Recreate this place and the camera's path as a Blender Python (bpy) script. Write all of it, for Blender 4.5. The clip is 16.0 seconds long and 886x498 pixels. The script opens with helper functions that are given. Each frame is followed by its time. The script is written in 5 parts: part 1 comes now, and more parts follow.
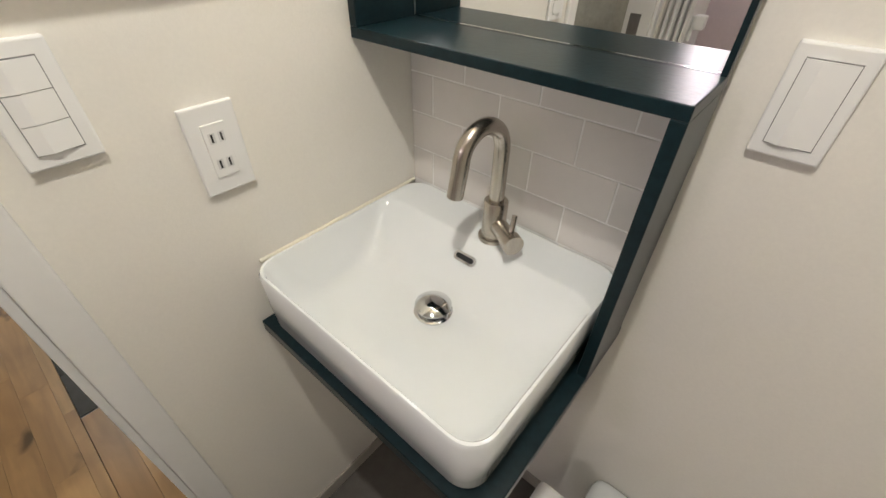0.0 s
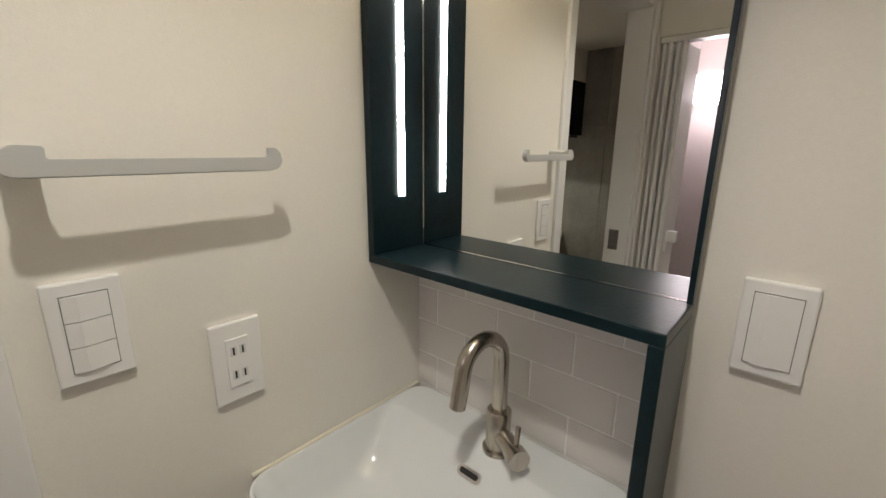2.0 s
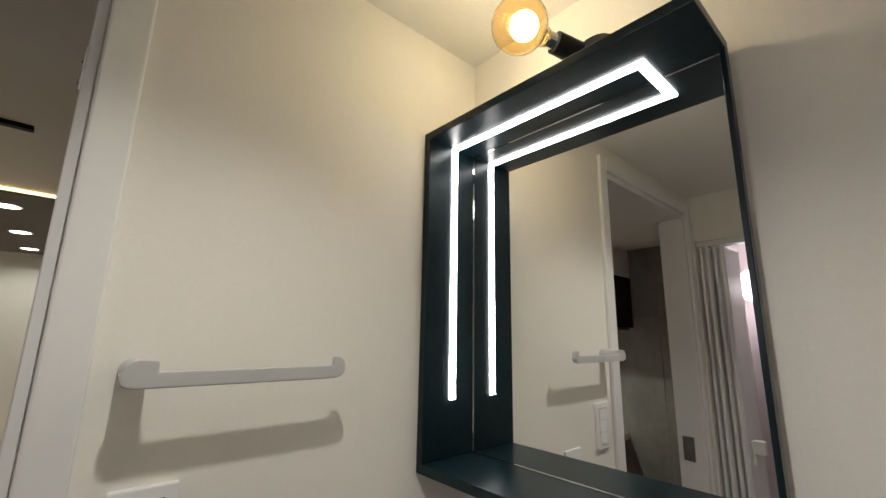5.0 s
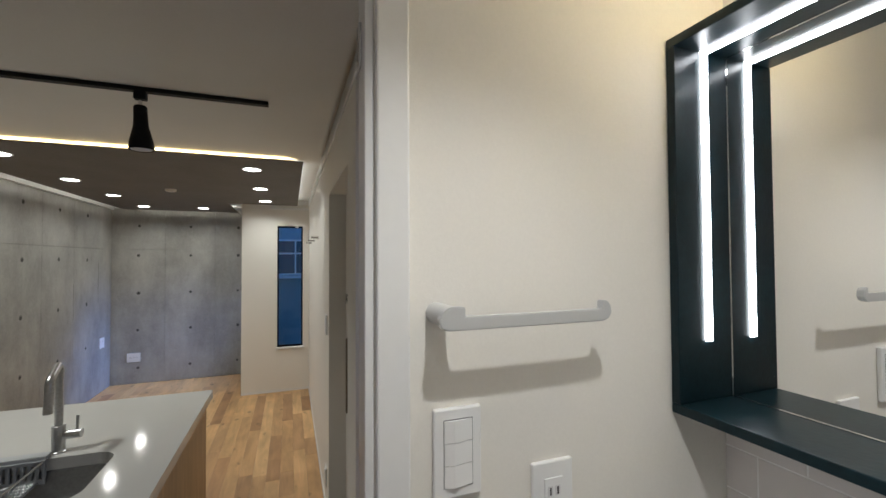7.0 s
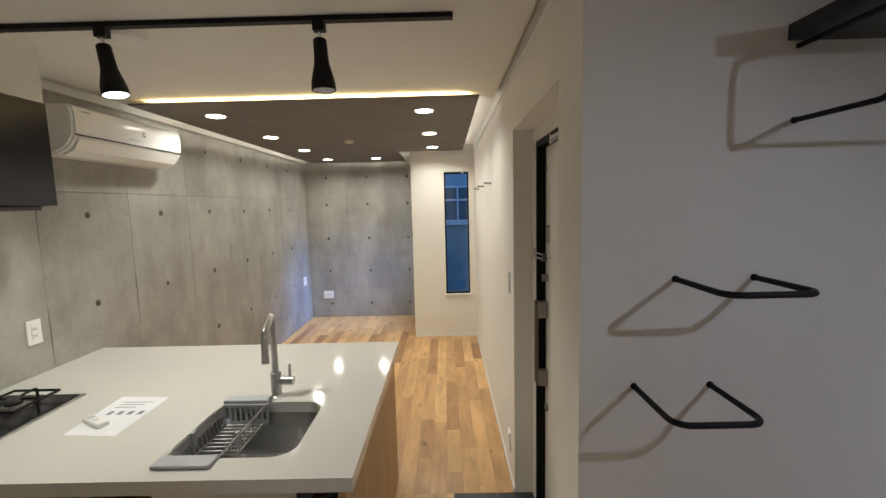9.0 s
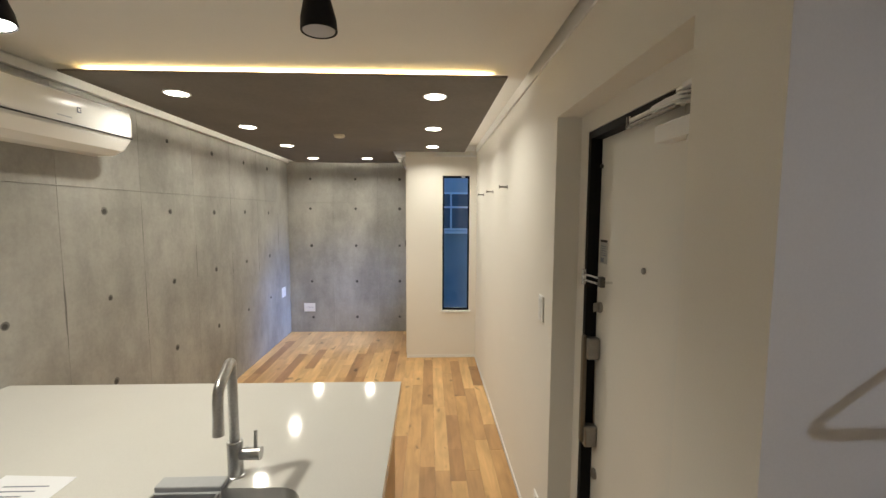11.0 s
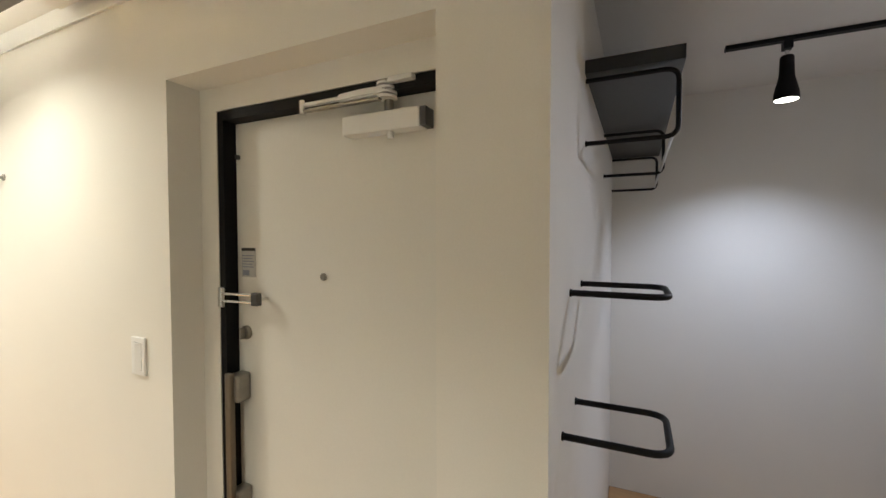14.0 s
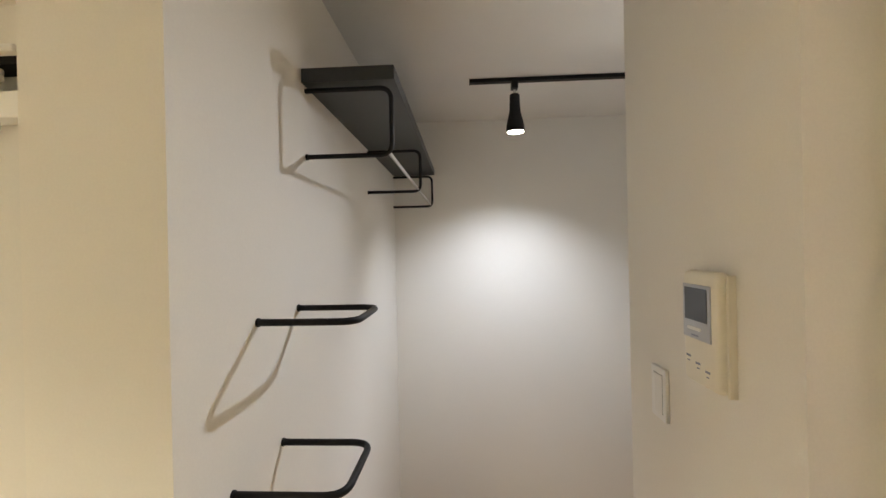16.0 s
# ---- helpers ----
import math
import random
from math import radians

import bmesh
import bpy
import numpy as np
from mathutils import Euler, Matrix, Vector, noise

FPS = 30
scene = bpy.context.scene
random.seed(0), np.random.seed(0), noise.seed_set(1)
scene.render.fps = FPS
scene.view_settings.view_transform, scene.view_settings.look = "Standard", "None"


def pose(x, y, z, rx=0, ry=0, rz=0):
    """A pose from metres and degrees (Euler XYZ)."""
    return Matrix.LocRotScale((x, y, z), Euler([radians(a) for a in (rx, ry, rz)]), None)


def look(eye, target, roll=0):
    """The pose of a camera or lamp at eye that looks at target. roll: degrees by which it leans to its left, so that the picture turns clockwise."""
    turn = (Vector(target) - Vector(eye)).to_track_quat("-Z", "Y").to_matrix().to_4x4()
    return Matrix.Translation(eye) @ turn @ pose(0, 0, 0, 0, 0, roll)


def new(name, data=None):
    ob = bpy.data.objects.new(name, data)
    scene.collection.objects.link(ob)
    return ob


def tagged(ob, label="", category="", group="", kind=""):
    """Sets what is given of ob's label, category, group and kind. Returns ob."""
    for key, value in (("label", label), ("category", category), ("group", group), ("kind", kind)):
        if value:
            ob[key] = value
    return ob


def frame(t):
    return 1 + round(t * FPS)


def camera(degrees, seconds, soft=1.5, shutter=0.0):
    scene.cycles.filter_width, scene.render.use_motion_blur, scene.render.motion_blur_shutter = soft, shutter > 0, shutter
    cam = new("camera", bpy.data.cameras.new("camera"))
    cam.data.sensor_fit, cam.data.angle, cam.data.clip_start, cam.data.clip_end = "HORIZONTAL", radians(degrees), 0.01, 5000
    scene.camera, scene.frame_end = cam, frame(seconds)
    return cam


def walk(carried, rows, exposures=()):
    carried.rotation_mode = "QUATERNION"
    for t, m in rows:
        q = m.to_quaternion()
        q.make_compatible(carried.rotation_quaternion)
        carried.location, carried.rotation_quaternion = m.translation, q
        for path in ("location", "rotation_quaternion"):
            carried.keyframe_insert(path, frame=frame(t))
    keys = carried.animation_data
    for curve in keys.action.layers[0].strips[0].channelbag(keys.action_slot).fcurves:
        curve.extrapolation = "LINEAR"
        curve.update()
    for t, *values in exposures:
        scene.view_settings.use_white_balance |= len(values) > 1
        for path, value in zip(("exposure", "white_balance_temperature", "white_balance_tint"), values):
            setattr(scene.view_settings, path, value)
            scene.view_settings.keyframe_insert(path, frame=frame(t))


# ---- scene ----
cam = camera(94.1, 16.0)
PATH = [
    (0, (0.047, 0.187, 1.563), (-0.956, 1.364, 0.295), 0.8),
    (0.5, (0.049, 0.185, 1.574), (-1.028, 1.442, 0.452), 0.6),
    (1, (0.051, 0.184, 1.587), (-1.109, 1.521, 0.655), 0.4),
    (1.5, (0.057, 0.177, 1.601), (-1.177, 1.585, 0.898), 0.5),
    (2, (0.065, 0.172, 1.613), (-1.226, 1.624, 1.137), 0.6),
    (2.5, (0.068, 0.166, 1.621), (-1.26, 1.641, 1.376), 1.0),
    (3, (0.073, 0.16, 1.628), (-1.281, 1.632, 1.602), 1.3),
    (3.5, (0.076, 0.149, 1.637), (-1.279, 1.61, 1.805), 1.8),
    (3.7, (0.085, 0.148, 1.639), (-1.283, 1.585, 1.891), 1.7),
    (5.8, (0.095, 0.128, 1.655), (-1.461, 1.317, 2.065), 1.1),
    (6, (0.085, 0.122, 1.66), (-1.527, 1.252, 2.015), 1.0),
    (6.5, (0.045, 0.074, 1.658), (-1.699, 1.027, 1.879), 0.3),
    (7, (0.01, 0.018, 1.67), (-1.865, 0.713, 1.717), -0.3),
    (7.5, (-0.019, -0.045, 1.673), (-1.969, 0.391, 1.588), -0.9),
    (8, (-0.093, -0.081, 1.67), (-2.078, 0.102, 1.504), -1.5),
    (8.5, (-0.274, -0.099, 1.684), (-2.262, -0.103, 1.468), -1.8),
    (10.8, (-0.873, -0.263, 1.703), (-2.863, -0.259, 1.503), 0.0),
    (11, (-0.944, -0.289, 1.681), (-2.935, -0.221, 1.507), 0.2),
    (11.5, (-1.159, -0.374, 1.610), (-3.137, -0.102, 1.495), 0.4),
    (12, (-1.319, -0.438, 1.602), (-3.232, 0.138, 1.519), 0.5),
    (12.5, (-1.45, -0.481, 1.613), (-3.211, 0.466, 1.555), 0.2),
    (13, (-1.5, -0.508, 1.613), (-3.013, 0.799, 1.552), 0.0),
    (13.5, (-1.472, -0.543, 1.613), (-2.664, 1.061, 1.547), -0.1),
    (14, (-1.418, -0.527, 1.613), (-2.27, 1.282, 1.552), -0.1),
    (14.5, (-1.341, -0.469, 1.616), (-1.913, 1.447, 1.573), -0.4),
    (15, (-1.269, -0.409, 1.628), (-1.605, 1.562, 1.595), -0.4),
    (15.3, (-1.207, -0.382, 1.628), (-1.449, 1.603, 1.607), -0.8),
    (15.5, (-1.176, -0.367, 1.619), (-1.364, 1.624, 1.615), -1.3),
    (16, (-1.118, -0.35, 1.626), (-1.223, 1.647, 1.623), -1.2),
]
EXPOSURES = [
    (0.0, 0.1, 6350, 10), (0.5, 0.0, 6350, 10), (1.5, -0.35, 6400, 10), (2.5, -0.64, 6500, 10), (3.5, -0.78, 6500, 10),
    (6.0, -0.8, 5880, 10), (7.0, -0.48, 5780, 10), (8.0, -0.17, 5830, 10), (8.5, 0.17, 6100, 10), (11.0, 0.2, 6500, 10),
    (12.0, 0.25, 6500, 10), (13.0, 0.45, 6350, 10), (14.0, 0.9, 6450, 8), (14.5, 1.15, 6750, 7), (15.0, 1.36, 7100, 6), (16.0, 1.5, 7250, 6)]
walk(cam, [(t, look(eye, target, roll)) for t, eye, target, roll in PATH], EXPOSURES)

# ---- world and lights ----
world = bpy.data.worlds.new("dusk")
scene.world = world
world.use_nodes = True
wt = world.node_tree
sky = wt.nodes.new("ShaderNodeTexSky")
sky.sky_type = 'NISHITA'
sky.sun_disc = False
sky.sun_elevation = radians(12)
sky.sun_rotation = radians(60)
tint = wt.nodes.new("ShaderNodeVectorMath")
tint.operation = "MULTIPLY"
tint.inputs[1].default_value = (0.20, 0.56, 1.40)
wt.links.new(sky.outputs[0], tint.inputs[0])
wt.links.new(tint.outputs[0], wt.nodes["Background"].inputs[0])
wt.nodes["Background"].inputs[1].default_value = 0.12

WARM = (1.0, 0.84, 0.62)
SOFT = (1.0, 0.95, 0.80)
COOL = (0.72, 0.79, 1.0)


def lamp(name, kind, power, color, m, label, **more):
    data = bpy.data.lights.new(name, kind)
    data.energy, data.color = power, color
    for key, value in more.items():
        if key == "size": data.size = value
        elif key == "size_y": data.size_y = value
        elif key == "shape": data.shape = value
        elif key == "spot_size": data.spot_size = value
        elif key == "spot_blend": data.spot_blend = value
        elif key == "radius": data.shadow_soft_size = value
        elif key == "spread": data.spread = value
    ob = new(name, data)
    ob.matrix_world = m
    return tagged(ob, label, "light", "", "structure")


DOWN = [(-3.395, -0.254), (-4.31, -0.254), (-5.21, -0.254), (-3.395, -1.715), (-4.31, -1.715), (-5.21, -1.715), (-6.16, -1.715), (-6.16, -1.055)]
PANEL_Z = 2.352
for n, (dx, dy) in enumerate(DOWN):
    lamp("downlight_beam", "AREA", 5.0, SOFT, pose(dx, dy, PANEL_Z - 0.008), "round recessed downlight beam", shape="DISK", size=0.08, spread=radians(150))
COVE = (1.0, 0.72, 0.30)
lamp("cove_strip_east", "AREA", 7.0, COVE, pose(-3.11, -0.98, 2.368, 0, 180, 0), "warm LED strip hidden above the ceiling panel", shape="RECTANGLE", size=0.02, size_y=2.0)
lamp("cove_strip_north", "AREA", 3.0, SOFT, pose(-4.3, 0.05, 2.378, 0, 180, 0), "LED strip hidden above the ceiling panel", shape="RECTANGLE", size=2.3, size_y=0.02)
lamp("cove_strip_south", "AREA", 9.0, SOFT, pose(-4.8, -1.97, 2.378, 0, 180, 0), "LED strip hidden above the ceiling panel", shape="RECTANGLE", size=3.2, size_y=0.02)
lamp("cove_strip_west", "AREA", 3.0, SOFT, pose(-6.5, -1.35, 2.378, 0, 180, 0), "LED strip hidden above the ceiling panel", shape="RECTANGLE", size=0.02, size_y=1.2)
lamp("kitchen_spot_beam", "SPOT", 39.0, SOFT, look((-2.02, -1.338, 2.108), (-2.05, -1.30, 0)), "track spot beam", spot_size=radians(140), spot_blend=0.7, radius=0.03)
lamp("closet_spot_beam", "SPOT", 23.0, COOL, look((-0.862, 1.662, 2.158), (-0.88, 2.06, 0.15)), "track spot beam on the closet wall", spot_size=radians(118), spot_blend=1.0, radius=0.02)
lamp("closet_spot_beam", "SPOT", 22.0, COOL, look((-0.272, 1.512, 2.236), (-0.98, 0.20, 0.90)), "tilted track spot beam towards the hanging bars", spot_size=radians(108), spot_blend=1.0, radius=0.018)
lamp("globe_glow", "POINT", 2.4, (1.0, 0.82, 0.52), pose(-0.254, 0.612, 2.130), "glow of the filament globe lamp", radius=0.03)
lamp("washroom_downlight_beam", "SPOT", 24.0, (1.0, 0.94, 0.82), look((-0.057, 0.20, 2.245), (-0.06, 0.24, 0)), "washroom ceiling downlight beam", spot_size=radians(116), spot_blend=0.75, radius=0.016)
# added fill without a fixture, lifts the right part of the washroom
lamp("washroom_fill", "AREA", 1.3, (1.0, 0.93, 0.82), pose(0.35, -0.05, 2.258), "added fill light under the washroom ceiling, no fixture", shape="DISK", size=0.28)
lamp("bath_lamp_glow", "POINT", 6.0, (1.0, 0.90, 0.94), pose(-0.38, -1.20, 1.90), "glow of the bathroom wall lamp", radius=0.05)
lamp("alcove_daylight", "AREA", 5.5, (0.26, 0.44, 1.0), pose(-6.32, -0.50, 1.40, -52, 0, 0), "blue dusk light in the balcony door", shape="RECTANGLE", size=0.42, size_y=1.2, spread=radians(60))


# ---- materials ----
def nodes_of(name):
    m = bpy.data.materials.new(name)
    m.use_nodes = True
    return m, m.node_tree, m.node_tree.nodes["Principled BSDF"]


def mat(name, color, rough=0.5, metal=0.0, grain=60.0, vary=0.06, bump=0.0, bump_scale=None, big=2.5, big_vary=0.05, coat=0.0, random_vary=0.0, stretch=(1, 1, 1), spec=0.5):
    m, tree, b = nodes_of(name)
    nd, ln = tree.nodes, tree.links
    tc = nd.new("ShaderNodeTexCoord")
    geo = nd.new("ShaderNodeNewGeometry")
    mp = nd.new("ShaderNodeMapping")
    mp.inputs["Scale"].default_value = stretch
    ln.new(geo.outputs["Position"], mp.inputs["Vector"])
    n1 = nd.new("ShaderNodeTexNoise"); n1.inputs["Scale"].default_value = grain; n1.inputs["Detail"].default_value = 4
    n2 = nd.new("ShaderNodeTexNoise"); n2.inputs["Scale"].default_value = big; n2.inputs["Detail"].default_value = 3
    ln.new(mp.outputs[0], n1.inputs["Vector"]); ln.new(mp.outputs[0], n2.inputs["Vector"])

    def spread(node, amount):
        r = nd.new("ShaderNodeMapRange")
        r.inputs["From Min"].default_value, r.inputs["From Max"].default_value = 0.3, 0.7
        r.inputs["To Min"].default_value, r.inputs["To Max"].default_value = 1 - amount, 1 + amount
        ln.new(node, r.inputs["Value"])
        return r.outputs[0]
    mul = nd.new("ShaderNodeMath"); mul.operation = "MULTIPLY"
    ln.new(spread(n1.outputs[0], vary), mul.inputs[0]); ln.new(spread(n2.outputs[0], big_vary), mul.inputs[1])
    out = mul.outputs[0]
    if random_vary:
        oi = nd.new("ShaderNodeObjectInfo")
        r = nd.new("ShaderNodeMapRange")
        r.inputs["To Min"].default_value, r.inputs["To Max"].default_value = 1 - random_vary, 1 + random_vary
        ln.new(oi.outputs["Random"], r.inputs["Value"])
        m2 = nd.new("ShaderNodeMath"); m2.operation = "MULTIPLY"
        ln.new(out, m2.inputs[0]); ln.new(r.outputs[0], m2.inputs[1]); out = m2.outputs[0]
    vm = nd.new("ShaderNodeVectorMath"); vm.operation = "SCALE"
    vm.inputs[0].default_value = color
    ln.new(out, vm.inputs["Scale"])
    ln.new(vm.outputs[0], b.inputs["Base Color"])
    b.inputs["Roughness"].default_value, b.inputs["Metallic"].default_value = rough, metal
    b.inputs["Specular IOR Level"].default_value = spec
    if coat:
        b.inputs["Coat Weight"].default_value = coat; b.inputs["Coat Roughness"].default_value = 0.08
    if bump:
        n3 = n1
        if bump_scale:
            n3 = nd.new("ShaderNodeTexNoise"); n3.inputs["Scale"].default_value = bump_scale; n3.inputs["Detail"].default_value = 5
            ln.new(mp.outputs[0], n3.inputs["Vector"])
        bp = nd.new("ShaderNodeBump"); bp.inputs["Strength"].default_value = bump; bp.inputs["Distance"].default_value = 0.002
        ln.new(n3.outputs[0], bp.inputs["Height"]); ln.new(bp.outputs[0], b.inputs["Normal"])
    return m


def glow(name, color, strength):
    m, tree, b = nodes_of(name)
    b.inputs["Base Color"].default_value = (*color, 1)
    b.inputs["Emission Color"].default_value = (*color, 1)
    b.inputs["Emission Strength"].default_value = strength
    return m


def concrete_mat():
    m, tree, b = nodes_of("cast_concrete")
    nd, ln = tree.nodes, tree.links
    geo = nd.new("ShaderNodeNewGeometry")
    oi = nd.new("ShaderNodeObjectInfo")

    def noise_at(scale, stretch, detail=5, rough=0.6):
        mp = nd.new("ShaderNodeMapping"); mp.inputs["Scale"].default_value = stretch
        ln.new(geo.outputs["Position"], mp.inputs["Vector"])
        n = nd.new("ShaderNodeTexNoise"); n.inputs["Scale"].default_value = scale
        n.inputs["Detail"].default_value = detail; n.inputs["Roughness"].default_value = rough
        ln.new(mp.outputs[0], n.inputs["Vector"])
        return n.outputs[0]
    cloud = noise_at(1.9, (1, 1, 1.0), 6, 0.62)
    streak = noise_at(2.6, (1.3, 1.3, 0.55), 6, 0.66)
    fine = noise_at(40.0, (1, 1, 1), 6, 0.7)
    mix = nd.new("ShaderNodeMath"); mix.operation = "ADD"
    ln.new(cloud, mix.inputs[0]); ln.new(streak, mix.inputs[1])
    mix2 = nd.new("ShaderNodeMath"); mix2.operation = "MULTIPLY_ADD"; mix2.inputs[1].default_value = 0.35
    ln.new(fine, mix2.inputs[0]); ln.new(mix.outputs[0], mix2.inputs[2])
    rnd = nd.new("ShaderNodeMath"); rnd.operation = "MULTIPLY_ADD"; rnd.inputs[1].default_value = 0.07
    ln.new(oi.outputs["Random"], rnd.inputs[0]); ln.new(mix2.outputs[0], rnd.inputs[2])
    ramp = nd.new("ShaderNodeValToRGB")
    ramp.color_ramp.elements[0].color = (0.200, 0.196, 0.178, 1)
    ramp.color_ramp.elements[1].color = (0.470, 0.460, 0.425, 1)
    half = nd.new("ShaderNodeMath"); half.operation = "MULTIPLY"; half.inputs[1].default_value = 0.5
    ln.new(rnd.outputs[0], half.inputs[0])
    ramp.color_ramp.elements[0].position, ramp.color_ramp.elements[1].position = 0.42, 0.84
    ln.new(half.outputs[0], ramp.inputs[0])
    ln.new(ramp.outputs[0], b.inputs["Base Color"])
    b.inputs["Roughness"].default_value = 0.55
    bp = nd.new("ShaderNodeBump"); bp.inputs["Strength"].default_value = 0.18; bp.inputs["Distance"].default_value = 0.003
    ln.new(fine, bp.inputs["Height"]); ln.new(bp.outputs[0], b.inputs["Normal"])
    return m


def oak_mat():
    m, tree, b = nodes_of("oak_planks")
    nd, ln = tree.nodes, tree.links
    geo = nd.new("ShaderNodeNewGeometry")
    oi = nd.new("ShaderNodeObjectInfo")
    off = nd.new("ShaderNodeVectorMath"); off.operation = "ADD"
    sc = nd.new("ShaderNodeMath"); sc.operation = "MULTIPLY"; sc.inputs[1].default_value = 37.0
    ln.new(oi.outputs["Random"], sc.inputs[0])
    cmb = nd.new("ShaderNodeCombineXYZ")
    ln.new(sc.outputs[0], cmb.inputs[0]); ln.new(sc.outputs[0], cmb.inputs[2])
    ln.new(geo.outputs["Position"], off.inputs[0]); ln.new(cmb.outputs[0], off.inputs[1])

    def noise_at(scale, stretch, detail=4, dist=0.0):
        mp = nd.new("ShaderNodeMapping"); mp.inputs["Scale"].default_value = stretch
        ln.new(off.outputs[0], mp.inputs["Vector"])
        n = nd.new("ShaderNodeTexNoise"); n.inputs["Scale"].default_value = scale
        n.inputs["Detail"].default_value = detail; n.inputs["Distortion"].default_value = dist
        ln.new(mp.outputs[0], n.inputs["Vector"])
        return n.outputs[0]
    grain = noise_at(26, (0.12, 1, 1), 5, 0.6)
    broad = noise_at(6, (0.35, 1, 1), 3, 0.8)
    knots = noise_at(9, (0.55, 1, 1), 2, 0.3)
    base = nd.new("ShaderNodeValToRGB")
    e = base.color_ramp.elements
    e[0].position, e[0].color = 0.0, (0.350, 0.185, 0.080, 1)
    e[1].position, e[1].color = 1.0, (0.690, 0.450, 0.212, 1)
    x = base.color_ramp.elements.new(0.22); x.color = (0.500, 0.298, 0.136, 1)
    x = base.color_ramp.elements.new(0.70); x.color = (0.600, 0.365, 0.158, 1)
    ln.new(oi.outputs["Random"], base.inputs[0])
    r1 = nd.new("ShaderNodeMapRange"); r1.inputs["From Min"].default_value, r1.inputs["From Max"].default_value = 0.25, 0.75
    r1.inputs["To Min"].default_value, r1.inputs["To Max"].default_value = 0.84, 1.13
    ln.new(grain, r1.inputs["Value"])
    r2 = nd.new("ShaderNodeMapRange"); r2.inputs["From Min"].default_value, r2.inputs["From Max"].default_value = 0.3, 0.7
    r2.inputs["To Min"].default_value, r2.inputs["To Max"].default_value = 0.80, 1.15
    ln.new(broad, r2.inputs["Value"])
    r3 = nd.new("ShaderNodeMapRange"); r3.inputs["From Min"].default_value, r3.inputs["From Max"].default_value = 0.24, 0.33
    r3.inputs["To Min"].default_value, r3.inputs["To Max"].default_value = 0.32, 1.0
    ln.new(knots, r3.inputs["Value"])
    m1 = nd.new("ShaderNodeMath"); m1.operation = "MULTIPLY"; ln.new(r1.outputs[0], m1.inputs[0]); ln.new(r2.outputs[0], m1.inputs[1])
    m2 = nd.new("ShaderNodeMath"); m2.operation = "MULTIPLY"; ln.new(m1.outputs[0], m2.inputs[0]); ln.new(r3.outputs[0], m2.inputs[1])
    vm = nd.new("ShaderNodeVectorMath"); vm.operation = "SCALE"
    ln.new(base.outputs[0], vm.inputs[0]); ln.new(m2.outputs[0], vm.inputs["Scale"])
    ln.new(vm.outputs[0], b.inputs["Base Color"])
    b.inputs["Roughness"].default_value = 0.32
    bp = nd.new("ShaderNodeBump"); bp.inputs["Strength"].default_value = 0.08; bp.inputs["Distance"].default_value = 0.001
    ln.new(grain, bp.inputs["Height"]); ln.new(bp.outputs[0], b.inputs["Normal"])
    return m


WALLPAPER = mat("cream_wallpaper", (0.80, 0.775, 0.72), 0.85, grain=220, vary=0.015, bump=0.12, bump_scale=420, big=1.3, big_vary=0.02)
CEILING = mat("white_ceiling_paper", (0.80, 0.785, 0.75), 0.9, grain=200, vary=0.015, bump=0.2, bump_scale=380, big_vary=0.02)
PANEL = mat("dark_grey_panel", (0.175, 0.162, 0.150), 0.75, grain=35, vary=0.05, bump=0.15, bump_scale=250, big=3, big_vary=0.06)
CONCRETE = concrete_mat()
OAK = oak_mat()
TRIM = mat("white_trim_paint", (0.78, 0.78, 0.77), 0.4, vary=0.01, big_vary=0.02)
NAVY = mat("dark_teal_paint", (0.0050, 0.0155, 0.020), 0.30, grain=90, vary=0.25, big=6, big_vary=0.25, bump=0.10, bump_scale=160, spec=0.28)
CERAMIC = mat("white_ceramic", (0.80, 0.83, 0.845), 0.08, vary=0.005, big_vary=0.01, coat=0.5)
TILE = mat("white_wall_tile", (0.72, 0.69, 0.66), 0.18, vary=0.01, big_vary=0.02, random_vary=0.02, bump=0.06, bump_scale=18)
GROUT = mat("white_grout", (0.88, 0.87, 0.85), 0.9, vary=0.05, bump=0.3, bump_scale=300)
NICKEL = mat("brushed_nickel", (0.50, 0.455, 0.40), 0.27, 1.0, grain=150, vary=0.10, big_vary=0.06, stretch=(1, 1, 0.1))
CHROME = mat("chrome", (0.75, 0.75, 0.75), 0.08, 1.0, vary=0.02)
STEEL = mat("stainless_steel", (0.50, 0.50, 0.50), 0.28, 1.0, grain=120, vary=0.10)
DARKSTEEL = mat("dark_metal", (0.10, 0.10, 0.10), 0.4, 0.8, vary=0.1)
PLASTIC = mat("white_plastic", (0.82, 0.82, 0.81), 0.35, vary=0.006, big_vary=0.01)
GREYPLASTIC = mat("pale_grey_key", (0.66, 0.66, 0.66), 0.4, vary=0.01)
KEYGAP = mat("key_gap", (0.20, 0.20, 0.20), 0.7, vary=0.05)
SLOT = mat("dark_slot", (0.015, 0.015, 0.015), 0.6, vary=0.1)
BLACK = mat("matt_black_metal", (0.008, 0.008, 0.009), 0.5, spec=0.22, vary=0.12, big_vary=0.1, bump=0.1, bump_scale=300)
BLACKFRAME = mat("black_door_frame", (0.006, 0.006, 0.007), 0.55, spec=0.15, vary=0.1)
DOORWHITE = mat("cream_steel_door", (0.76, 0.745, 0.70), 0.45, grain=180, vary=0.012, big_vary=0.015, bump=0.04)
QUARTZ = mat("white_quartz_worktop", (0.62, 0.61, 0.58), 0.085, grain=320, vary=0.03, big=3, big_vary=0.015, spec=0.42)
PANELWOOD = mat("oak_veneer", (0.43, 0.27, 0.13), 0.45, grain=30, vary=0.14, big=5, big_vary=0.1, stretch=(1, 1, 0.10))
